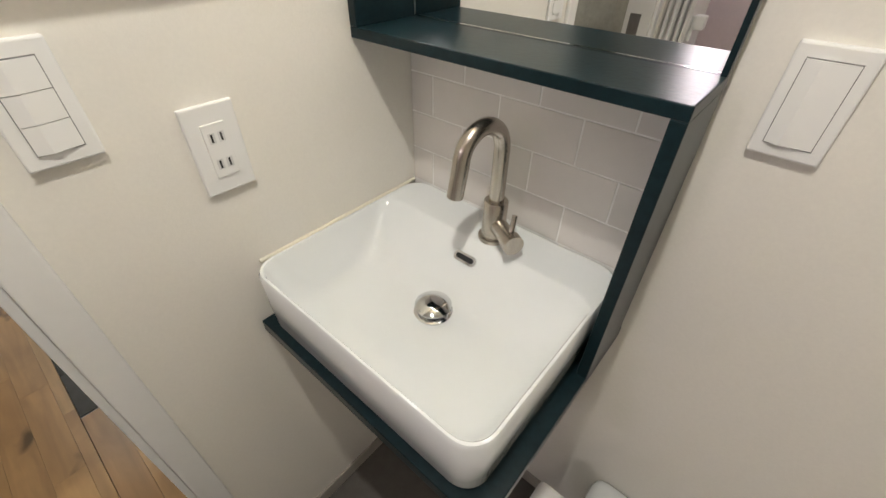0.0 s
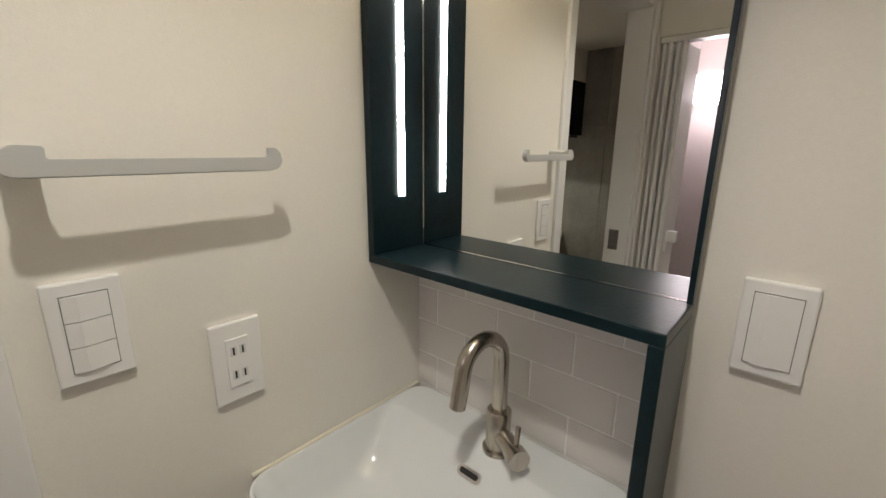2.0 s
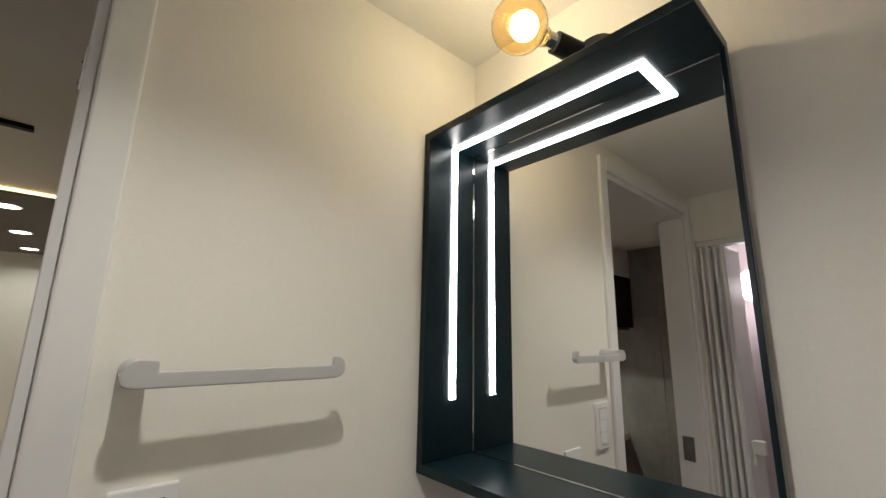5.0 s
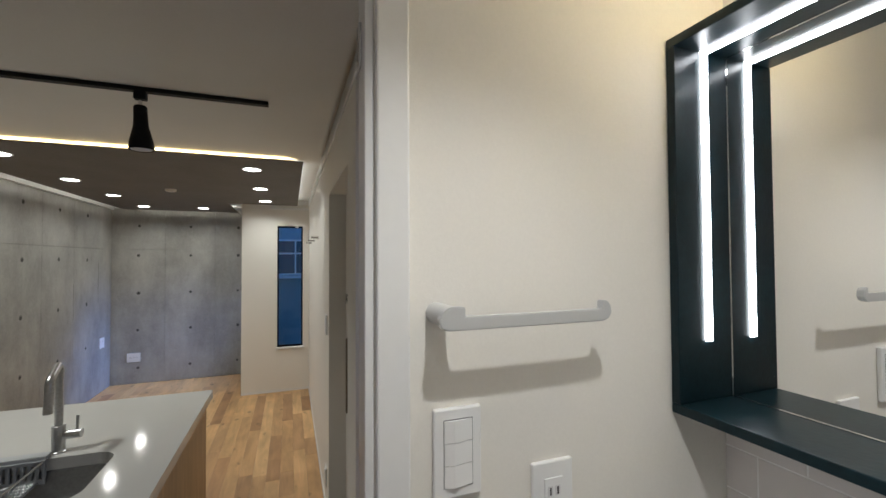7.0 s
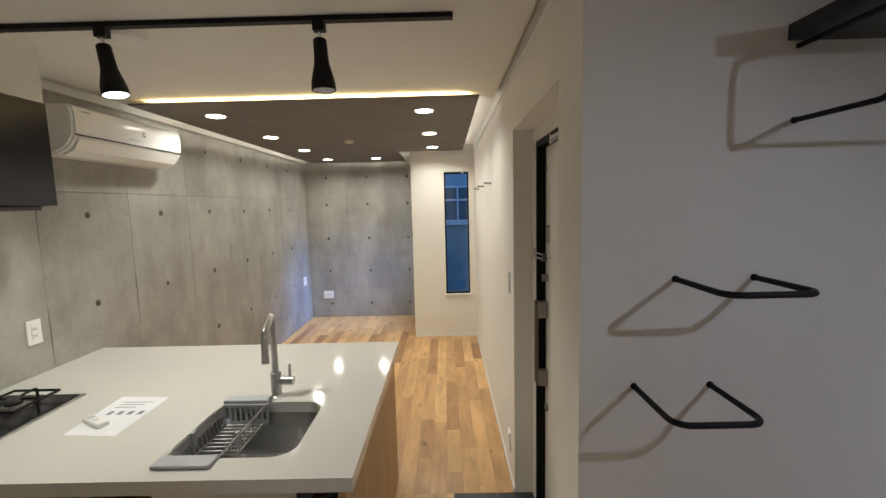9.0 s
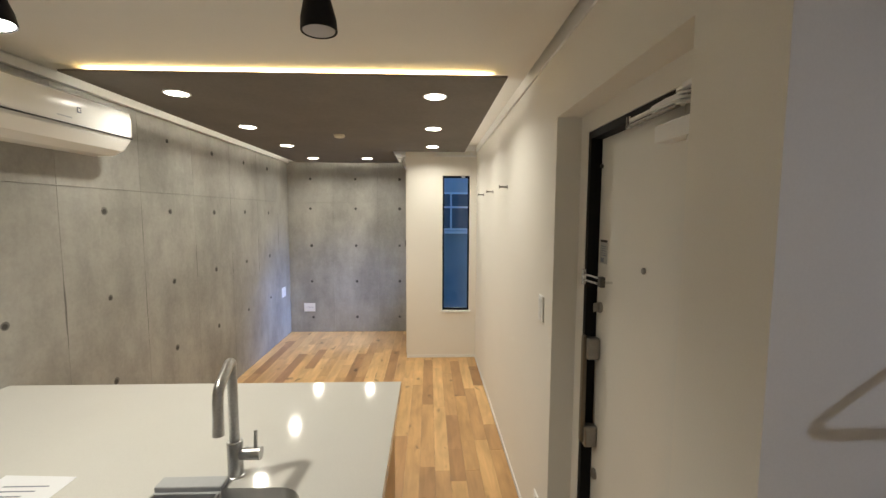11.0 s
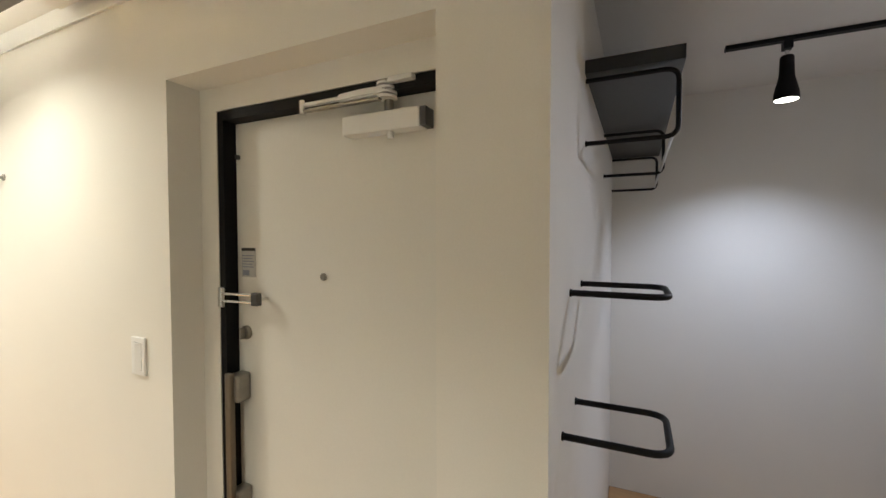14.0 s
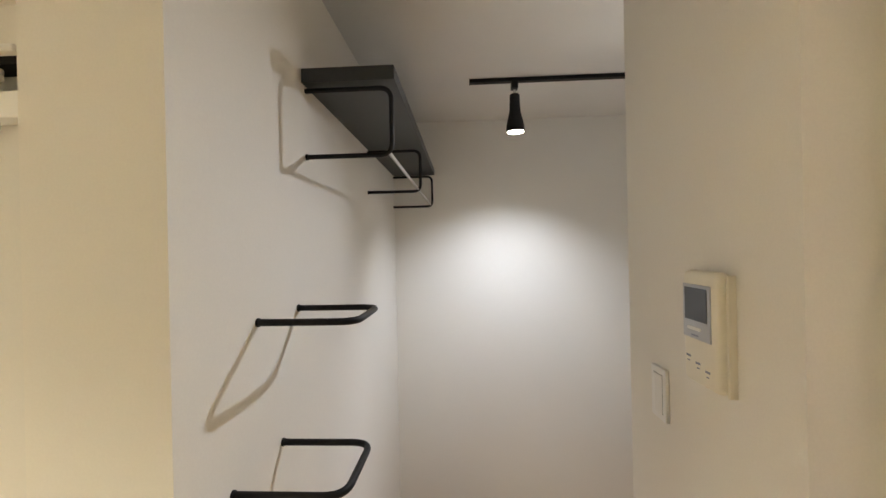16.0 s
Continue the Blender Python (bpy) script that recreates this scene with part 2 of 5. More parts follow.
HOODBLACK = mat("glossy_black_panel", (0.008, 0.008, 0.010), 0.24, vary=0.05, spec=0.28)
GREYFLOOR = mat("dark_grey_vinyl_floor", (0.115, 0.105, 0.095), 0.55, grain=30, vary=0.10, big=4, big_vary=0.10, bump=0.1)
SLATE = mat("dark_slate_tile", (0.045, 0.050, 0.052), 0.5, grain=25, vary=0.15, big=5, big_vary=0.15, bump=0.2, random_vary=0.12)
BATHWALL = mat("pale_pink_bath_panel", (0.62, 0.55, 0.545), 0.3, vary=0.02, big_vary=0.03)
MIRROR = mat("mirror_silver", (0.90, 0.90, 0.89), 0.01, 1.0, vary=0.0, big_vary=0.0)
PAPER = mat("white_paper", (0.80, 0.81, 0.85), 0.7, vary=0.01)
INK = mat("grey_print", (0.22, 0.24, 0.30), 0.7, vary=0.05)
SCREEN = mat("dark_lcd_screen", (0.045, 0.050, 0.060), 0.12, vary=0.03)
SILVER = mat("silver_plastic", (0.46, 0.48, 0.52), 0.35, 0.3, vary=0.02)
IVORY = mat("ivory_plastic", (0.78, 0.74, 0.63), 0.4, vary=0.01)
FACADE = mat("neighbour_facade", (0.42, 0.46, 0.50), 0.8, grain=8, vary=0.08, big=0.8, big_vary=0.1)
STEELGREY = mat("satin_grey_metal", (0.30, 0.285, 0.26), 0.35, 0.8, vary=0.06)
BROWNMETAL = mat("bronze_grip", (0.17, 0.14, 0.105), 0.38, 0.5, vary=0.06)
WHITESHELL = mat("gloss_white_shell", (0.83, 0.83, 0.81), 0.22, vary=0.006, big_vary=0.01)
LED = glow("led_diffuser", (1.0, 0.96, 0.90), 22.0)
LENS = glow("downlight_lens", (1.0, 0.93, 0.82), 14.0)
SPOTLENS = glow("spot_lens", (1.0, 0.96, 0.90), 12.0)
BATHLENS = glow("bath_lamp_cover", (1.0, 0.95, 0.96), 6.0)
FILAMENT = glow("filament", (1.0, 0.80, 0.45), 45.0)


def glass_mat(name, color, rough=0.0):
    m, tree, b = nodes_of(name)
    b.inputs["Base Color"].default_value = (*color, 1)
    b.inputs["Transmission Weight"].default_value = 1.0
    b.inputs["Roughness"].default_value = rough
    b.inputs["IOR"].default_value = 1.45
    return m


GLASS = glass_mat("window_glass", (0.80, 0.92, 1.0))
AMBER = glass_mat("amber_globe_glass", (1.0, 0.86, 0.58))


# ---- mesh helpers ----
def finish(name, bm, material, parent=None, label="", smooth=False):
    me = bpy.data.meshes.new(name)
    bm.normal_update()
    bm.to_mesh(me)
    bm.free()
    me.materials.append(material)
    if smooth:
        for p in me.polygons: p.use_smooth = True
        me.set_sharp_from_angle(angle=radians(40))
    ob = new(name, me)
    if parent: ob.parent = parent
    if label: ob["label"] = label
    return ob


def part(name, bm, material, parent, label="", smooth=False):
    return finish(name, bm, material, parent, label, smooth)


def thing(name, x=0, y=0, z=0, rz=0, label="", category="", group="", kind=""):
    ob = new(name)
    ob.empty_display_size = 0.05
    ob.matrix_basis = pose(x, y, z, 0, 0, rz)
    return tagged(ob, label, category, group, kind)


def box(*bounds, bevel=0.0, seg=2, bm=None):
    """A box from x0, x1, y0, y1, z0, z1."""
    x0, x1, y0, y1, z0, z1 = bounds
    own = bmesh.new()
    bmesh.ops.create_cube(own, size=1, matrix=Matrix.Translation(((x0 + x1) / 2, (y0 + y1) / 2, (z0 + z1) / 2)) @ Matrix.Diagonal((abs(x1 - x0), abs(y1 - y0), abs(z1 - z0), 1)))
    if bevel:
        bmesh.ops.bevel(own, geom=own.edges[:], offset=bevel, segments=seg, profile=0.5, affect='EDGES')
    return merge(bm, own)


def merge(bm, own):
    if bm is None:
        return own
    me = bpy.data.meshes.new("tmp")
    own.to_mesh(me); own.free()
    bm.from_mesh(me)
    bpy.data.meshes.remove(me)
    return bm


def cyl(p, q, r, r2=None, seg=24, bm=None):
    """A cylinder or cone between two places."""
    p, q = Vector(p), Vector(q)
    own = bmesh.new()
    m = Matrix.Translation((p + q) / 2) @ (q - p).to_track_quat('Z', 'Y').to_matrix().to_4x4()
    bmesh.ops.create_cone(own, cap_ends=True, segments=seg, radius1=r, radius2=r if r2 is None else r2, depth=(q - p).length, matrix=m)
    return merge(bm, own)


def tube(points, r, seg=12, bm=None):
    """A round bar along a line of places."""
    pts = [Vector(p) for p in points]
    own = bmesh.new()
    rings, side = [], None
    for i, p in enumerate(pts):
        d = (pts[min(i + 1, len(pts) - 1)] - pts[max(i - 1, 0)]).normalized()
        if side is None:
            side = d.orthogonal().normalized()
        side = (side - d * side.dot(d)).normalized()
        up = d.cross(side)
        rings.append([own.verts.new(p + r * (math.cos(a) * side + math.sin(a) * up)) for a in (2 * math.pi * k / seg for k in range(seg))])
    for a, b in zip(rings, rings[1:]):
        for k in range(seg):
            own.faces.new((a[k], a[(k + 1) % seg], b[(k + 1) % seg], b[k]))
    own.faces.new(rings[0][::-1]); own.faces.new(rings[-1])
    return merge(bm, own)


def rounded(points, radius, steps=6):
    """A line of places with its inner corners rounded."""
    pts = [Vector(p) for p in points]
    out = [pts[0]]
    for a, b, c in zip(pts, pts[1:], pts[2:]):
        u, v = (a - b).normalized(), (c - b).normalized()
        p, q = b + u * radius, b + v * radius
        for k in range(steps + 1):
            t = k / steps
            out.append((1 - t) ** 2 * p + 2 * t * (1 - t) * b + t * t * q)
    return out + [pts[-1]]


def lathe(profile, center, axis=(0, 0, 1), seg=32, bm=None):
    """A turned body from (radius, height) pairs about an axis."""
    own = bmesh.new()
    rings = []
    for r, h in profile:
        rings.append([own.verts.new((max(r, 1e-4) * math.cos(2 * math.pi * k / seg), max(r, 1e-4) * math.sin(2 * math.pi * k / seg), h)) for k in range(seg)])
    for a, b in zip(rings, rings[1:]):
        for k in range(seg):
            own.faces.new((a[k], a[(k + 1) % seg], b[(k + 1) % seg], b[k]))
    own.faces.new(rings[0][::-1]); own.faces.new(rings[-1])
    own.transform(Matrix.Translation(center) @ Vector(axis).to_track_quat('Z', 'Y').to_matrix().to_4x4())
    return merge(bm, own)


def prism(outline, z0, z1, bm=None):
    """A flat outline of (x, y) pairs drawn up from z0 to z1."""
    own = bmesh.new()
    low = [own.verts.new((x, y, z0)) for x, y in outline]
    top = [own.verts.new((x, y, z1)) for x, y in outline]
    n = len(outline)
    own.faces.new(low[::-1]); own.faces.new(top)
    for k in range(n):
        own.faces.new((low[k], low[(k + 1) % n], top[(k + 1) % n], top[k]))
    return merge(bm, own)


def round_rect(x0, x1, y0, y1, r, steps=6):
    out = []
    for cx, cy, a0 in ((x1 - r, y1 - r, 0), (x0 + r, y1 - r, 90), (x0 + r, y0 + r, 180), (x1 - r, y0 + r, 270)):
        for k in range(steps + 1):
            a = radians(a0 + 90 * k / steps)
            out.append((cx + r * math.cos(a), cy + r * math.sin(a)))
    return out


def wall(name, axis, p0, p1, a0, a1, z0, z1, material, holes=(), label="", bm_extra=None):
    """A wall of thickness p0 to p1 across its axis, running a0 to a1, with openings (a0, a1, z0, z1)."""
    bm = bmesh.new()
    cuts = sorted({a0, a1, *(h[0] for h in holes), *(h[1] for h in holes)})
    for s, e in zip(cuts, cuts[1:]):
        spans = [(z0, z1)]
        for h in holes:
            if h[0] <= s and e <= h[1]:
                nxt = []
                for lo, hi in spans:
                    if h[2] > lo: nxt.append((lo, min(h[2], hi)))
                    if h[3] < hi: nxt.append((max(h[3], lo), hi))
                spans = nxt
        for lo, hi in spans:
            if hi - lo > 1e-4:
                if axis == "x": box(p0, p1, s, e, lo, hi, bm=bm)
                else: box(s, e, p0, p1, lo, hi, bm=bm)
    return tagged(finish(name, bm, material), label, "wall", "", "structure")


# ---- the large structure ----
TOP = 2.62
WF = 0.23
wall("wall_south", "y", -2.37, -2.245, -6.85, -0.511, 0, TOP, CONCRETE, label="raw grey concrete wall behind the kitchen island")
wall("wall_west", "x", -6.85, -6.735, -2.245, -0.44, 0, TOP, CONCRETE, label="raw grey concrete wall at the end of the room")
wall("wall_window", "x", -5.80, -5.64, -0.545, 0.25, 0, TOP, WALLPAPER, [(-0.135, 0.172, 0.557, 2.10)], "white papered wall with a tall narrow window")
wall("wall_balcony", "y", -0.56, -0.44, -6.735, -5.80, 0, TOP, WALLPAPER, [(-6.62, -5.86, 0.04, 2.12)], "white papered wall with the balcony door")
wall("wall_north", "y", 0.25, 0.355, -5.80, -1.565, 0, TOP, WALLPAPER, [(-2.70, -1.80, 0, 2.083)], "cream papered wall with the recessed entrance door")
wall("wall_north_outer", "y", 0.355, 0.50, -5.80, -1.685, 0, TOP, WALLPAPER, [(-2.622, -1.73, 0, 2.008)], "cream papered wall round the entrance door frame")
wall("wall_closet_west", "x", -1.685, -1.565, 0.355, 2.42, 0, TOP, WALLPAPER, label="cream papered closet side wall with hanging bars")
wall("wall_closet_back", "y", 2.30, 2.42, -1.565, 1.02, 0, TOP, WALLPAPER, label="cream papered closet back wall lit by a spot")
wall("wall_closet_east", "x", 0.90, 1.02, -1.50, 2.30, 0, TOP, WALLPAPER, label="cream papered wall")
wall("wall_mirror", "y", 0.762, 0.81, -0.668, 0.90, 0, TOP, WALLPAPER, label="cream papered wall behind the mirror cabinet")
wall("wall_towel", "x", -0.668, -0.511, 0.222, 0.762, 0, TOP, WALLPAPER, [], "cream papered partition beside the washroom doorway")
wall("wall_towel_nib", "x", -0.560, -0.511, 0.118, 0.222, 0, 2.172, WALLPAPER, [], "thin papered nib holding the washroom door frame")
wall("wall_towel_nib_head", "x", -0.668, -0.511, 0.118, 0.222, 2.172, TOP, WALLPAPER, [], "cream papered lintel end over the washroom doorway")
wall("wall_towel_head", "x", -0.668, -0.511, -0.574, 0.118, 2.172, TOP, WALLPAPER, [], "cream papered lintel over the washroom doorway")
wall("wall_doorway_pier", "x", -0.612, -0.511, -0.66, -0.574, 0, TOP, WALLPAPER, [], "cream papered pier beside the washroom doorway")
wall("wall_kitchen_east", "x", -0.545, -0.511, -2.245, -0.66, 0, TOP, WALLPAPER, [], "cream papered partition between kitchen and bathroom")
wall("wall_bath", "y", -0.74, -0.64, -0.511, 0.90, 0, TOP, WALLPAPER, [(-0.500, 0.22, WF, 2.058)], "cream papered wall with the bathroom opening")
wall("wall_bath_back", "y", -1.50, -1.36, -0.511, 0.90, 0, TOP, BATHWALL, label="pale pink bathroom panel wall")
tagged(finish("bath_panel", box(-0.510, -0.500, -1.36, -0.742, WF, 2.2), BATHWALL), "pale pink bathroom side panel", "wall", "", "structure")

tagged(finish("floor_base", box(-6.85, 1.02, -2.37, 2.42, -0.20, -0.012), GREYFLOOR), "screed under the floors", "floor", "", "structure")
tagged(finish("floor_washroom", box(-0.668, 0.90, -0.64, 0.762, -0.012, WF), GREYFLOOR), "dark grey vinyl washroom floor, a step above the hall", "floor", "", "structure")
tagged(finish("floor_bath", box(-0.511, 0.90, -1.36, -0.64, -0.012, WF - 0.02), BATHWALL), "pale bathroom floor", "floor", "", "structure")

# ceilings
tagged(finish("ceiling", box(-6.735, -1.40, -2.245, 0.25, 2.43, 2.60), CEILING), "white papered ceiling of the living room", "ceiling", "", "structure")
bmc = box(-3.205, -0.668, -2.17, 0.212, 2.388, 2.4285)
tagged(finish("ceiling_kitchen", bmc, CEILING), "white papered kitchen ceiling board with a shadow gap", "ceiling", "", "structure")
tagged(finish("ceiling_hall", box(-1.399, -0.668, -2.245, 0.25, 2.43, 2.60), CEILING), "white papered hall ceiling", "ceiling", "", "structure")
tagged(finish("ceiling_closet", box(-1.565, 0.90, 0.25, 2.30, 2.44, 2.60), CEILING), "white papered closet ceiling", "ceiling", "", "structure")
tagged(finish("ceiling_washroom", box(-0.511, 0.90, -0.64, 0.762, 2.262, 2.40), CEILING), "white papered washroom ceiling", "ceiling", "", "structure")
tagged(finish("ceiling_bath", box(-0.511, 0.90, -1.36, -0.74, 2.18, 2.40), CEILING), "white bathroom ceiling", "ceiling", "", "structure")

# the lowered dark panel with its notch round the window wall
NX, NY = -5.56, -0.69
panel = prism([(-3.048, 0.102), (-3.048, -2.07), (-6.62, -2.07), (-6.62, NY), (NX, NY), (NX, 0.102)][::-1], PANEL_Z, PANEL_Z + 0.010)
tagged(finish("ceiling_panel", panel, PANEL), "dark grey lowered ceiling panel with warm cove light", "ceiling panel", "", "structure")
# hangers that hold the panel
bmh = bmesh.new()
for hx in (-3.6, -4.8, -6.0):
    for hy in (-0.9, -1.5):
        cyl((hx, hy, PANEL_Z + 0.010), (hx, hy, 2.43), 0.05, bm=bmh)
tagged(finish("ceiling_panel_hanger", bmh, CEILING), "hidden spacer between panel and ceiling", "ceiling panel", "", "structure")

# crown trim along the walls
bmt = bmesh.new()
box(-5.64, -0.668, 0.240, 0.25, 2.356, 2.4295, bevel=0.003, bm=bmt)
box(-6.735, -1.56, -2.2295, -2.205, 2.352, 2.43, bevel=0.004, bm=bmt)
box(-6.735, -6.70, -2.215, -0.56, 2.375, 2.43, bevel=0.004, bm=bmt)
box(-5.64, -5.615, -0.545, 0.228, 2.375, 2.43, bevel=0.004, bm=bmt)
tagged(finish("trim_crown", bmt, TRIM), "slim white crown trim under the ceiling", "trim", "", "structure")
bmt = bmesh.new()
box(-5.64, -2.70, 0.244, 0.25, 0, 0.03, bm=bmt)
box(-5.64, -5.634, -0.545, 0.244, 0, 0.03, bm=bmt)
tagged(finish("baseboard", bmt, TRIM), "thin white baseboard", "baseboard", "", "structure")
bmt = bmesh.new()
box(-0.511, -0.504, 0.163, 0.762, WF, WF + 0.05, bevel=0.002, bm=bmt)
box(-0.504, 0.90, 0.755, 0.762, WF, WF + 0.05, bevel=0.002, bm=bmt)
tagged(finish("baseboard", bmt, mat("grey_vinyl_base", (0.42, 0.39, 0.35), 0.5)), "soft grey vinyl baseboard", "baseboard", "", "structure")

# washroom door casing
jamb = thing("door_frame_washroom", -0.58, 0.1, 0, 0, "white painted washroom door casing with hinge and strike", "door frame", "", "structure")
part("casing", box(0.0692, 0.081, 0.019, 0.062, WF, 2.217, bevel=0.003), TRIM, jamb)
part("casing", box(0.0692, 0.081, -0.712, -0.675, WF, 2.217, bevel=0.003), TRIM, jamb)
part("head_casing", box(0.0692, 0.081, -0.674, 0.0185, 2.173, 2.217, bevel=0.003), TRIM, jamb)
part("head_casing", box(-0.100, -0.0882, -0.712, 0.0185, 2.173, 2.217, bevel=0.003), TRIM, jamb)
part("jamb_lining", box(0.0195, 0.0685, 0.006, 0.0178, WF, 2.155, bevel=0.002), TRIM, jamb)
part("jamb_lining", box(-0.0315, 0.0685, -0.6738, -0.662, WF, 2.155, bevel=0.002), TRIM, jamb)
part("head_lining", box(-0.0875, 0.0685, -0.6615, 0.0055, 2.156, 2.1715), TRIM, jamb)
hinge = part("hinge", box(0.024, 0.046, 0.0025, 0.0057, 1.925, 1.985, bevel=0.001), STEEL, jamb, "brushed steel hinge leaf")
for sz in (1.940, 1.970):
    part("screw", cyl((0.035, 0.001, sz), (0.035, 0.003, sz), 0.004, seg=12), CHROME, hinge)
part("strike_plate", box(-0.012, 0.030, -0.662, -0.6585, 1.175, 1.265, bevel=0.001), STEELGREY, jamb, "dull metal strike plate")

# ---- washroom things ----
def basin_unit():
    x0, x1, y0, y1, zt, zb = -0.506, -0.046, 0.356, 0.742, 1.118, 0.998
    t = thing("wash_basin", (x0 + x1) / 2, (y0 + y1) / 2, zb, 0, "white rectangular ceramic vessel basin with rounded rim", "basin")
    cx, cy = (x0 + x1) / 2, (y0 + y1) / 2
    loops = []

    def ring(inset_l, inset_r, inset_f, inset_b, r, z):
        loops.append((round_rect(x0 - cx + inset_l, x1 - cx - inset_r, y0 - cy + inset_f, y1 - cy - inset_b, r, 8), z - zb))
    ring(0.008, 0.008, 0.007, 0.006, 0.034, zb)
    ring(0.004, 0.004, 0.004, 0.003, 0.036, zb + 0.006)
    ring(0.001, 0.001, 0.001, 0.001, 0.039, zb + 0.06)
    ring(0.000, 0.000, 0.000, 0.000, 0.040, zt - 0.006)
    ring(0.003, 0.003, 0.003, 0.002, 0.038, zt)
    ring(0.0065, 0.0065, 0.0065, 0.080, 0.036, zt)
    ring(0.0085, 0.0085, 0.0085, 0.086, 0.036, zt - 0.004)
    ring(0.014, 0.014, 0.014, 0.116, 0.042, zt - 0.036)
    ring(0.024, 0.024, 0.024, 0.140, 0.050, zt - 0.068)
    ring(0.044, 0.044, 0.044, 0.158, 0.055, zt - 0.086)
    ring(0.080, 0.080, 0.080, 0.172, 0.050, zt - 0.093)
    ring(0.185, 0.185, 0.150, 0.188, 0.018, zt - 0.096)
    bm = bmesh.new()
    rows = [[bm.verts.new((px, py, z)) for px, py in pts] for pts, z in loops]
    n = len(rows[0])
    for a, b in zip(rows, rows[1:]):
        for k in range(n):
            bm.faces.new((a[k], a[(k + 1) % n], b[(k + 1) % n], b[k]))
    bm.faces.new(rows[0][::-1]); bm.faces.new(rows[-1])
    part("bowl", bm, CERAMIC, t, smooth=True)
    dx, dy, dz = -0.281 - cx, 0.548 - cy, zt - zb - 0.095
    dr = part("drain", lathe([(0.033, 0.0), (0.034, 0.004), (0.030, 0.006)], (dx, dy, dz), seg=32), CHROME, t, "chrome drain", smooth=True)
    part("plug", lathe([(0.010, 0.004), (0.012, 0.012), (0.031, 0.014), (0.032, 0.018), (0.024, 0.0235), (0.012, 0.0258), (0.0, 0.0265)], (dx, dy, dz), seg=32), CHROME, dr, smooth=True)
    ov = part("overflow", prism([(a, b) for a, b in round_rect(-0.023, 0.023, -0.0085, 0.0085, 0.008)], 0, 0.004), CHROME, t, "chrome overflow ring")
    ov.matrix_basis = pose(-0.280 - cx, 0.6325 - cy, zt - zb - 0.0275, 50, 0, 0)
    part("slot", prism([(a, b) for a, b in round_rect(-0.018, 0.018, -0.0045, 0.0045, 0.0044)], 0.002, 0.0052), SLOT, ov)
    return t


basin_unit()
d = thing("basin_sealant", -0.508, 0.55, 1.108, 0, "ivory sealant bead between basin and wall", "sealant")
part("bead", tube([(0, -0.172, 0.009), (0.0, 0.0, 0.0095), (0, 0.19, 0.009)], 0.0038, 8), IVORY, d, smooth=True)


def washroom_faucet(x, y, z):
    t = thing("basin_faucet", x, y, z, 0, "brushed nickel gooseneck tap with side lever", "faucet")
    part("base", lathe([(0.0255, 0.0), (0.0255, 0.006), (0.022, 0.008)], (0, 0, 0)), NICKEL, t, "stained base ring", smooth=True)
    part("body", lathe([(0.0205, 0.008), (0.0205, 0.075), (0.019, 0.077)], (0, 0, 0)), NICKEL, t, smooth=True)
    pts = [(0, 0, 0.077), (0, 0, 0.168)]
    for k in range(1, 19):
        a = math.pi * k / 18
        pts.append((-0.012 * (1 - math.cos(a)) / 2, -0.042 * (1 - math.cos(a)), 0.168 + 0.046 * math.sin(a)))
    pts.append((-0.016, -0.090, 0.118))
    part("spout", tube(pts, 0.0125, 20), NICKEL, t, smooth=True)
    lv = part("valve", cyl((0.010, -0.004, 0.034), (0.047, -0.026, 0.034), 0.0155), NICKEL, t, smooth=True)
    part("cap", cyl((0.049, -0.027, 0.034), (0.064, -0.036, 0.034), 0.0175), NICKEL, lv, smooth=True)
    part("lever", tube([(0.050, -0.026, 0.046), (0.046, -0.014, 0.074)], 0.0045, 10), NICKEL, lv, smooth=True)


washroom_faucet(-0.262, 0.684, 1.118)


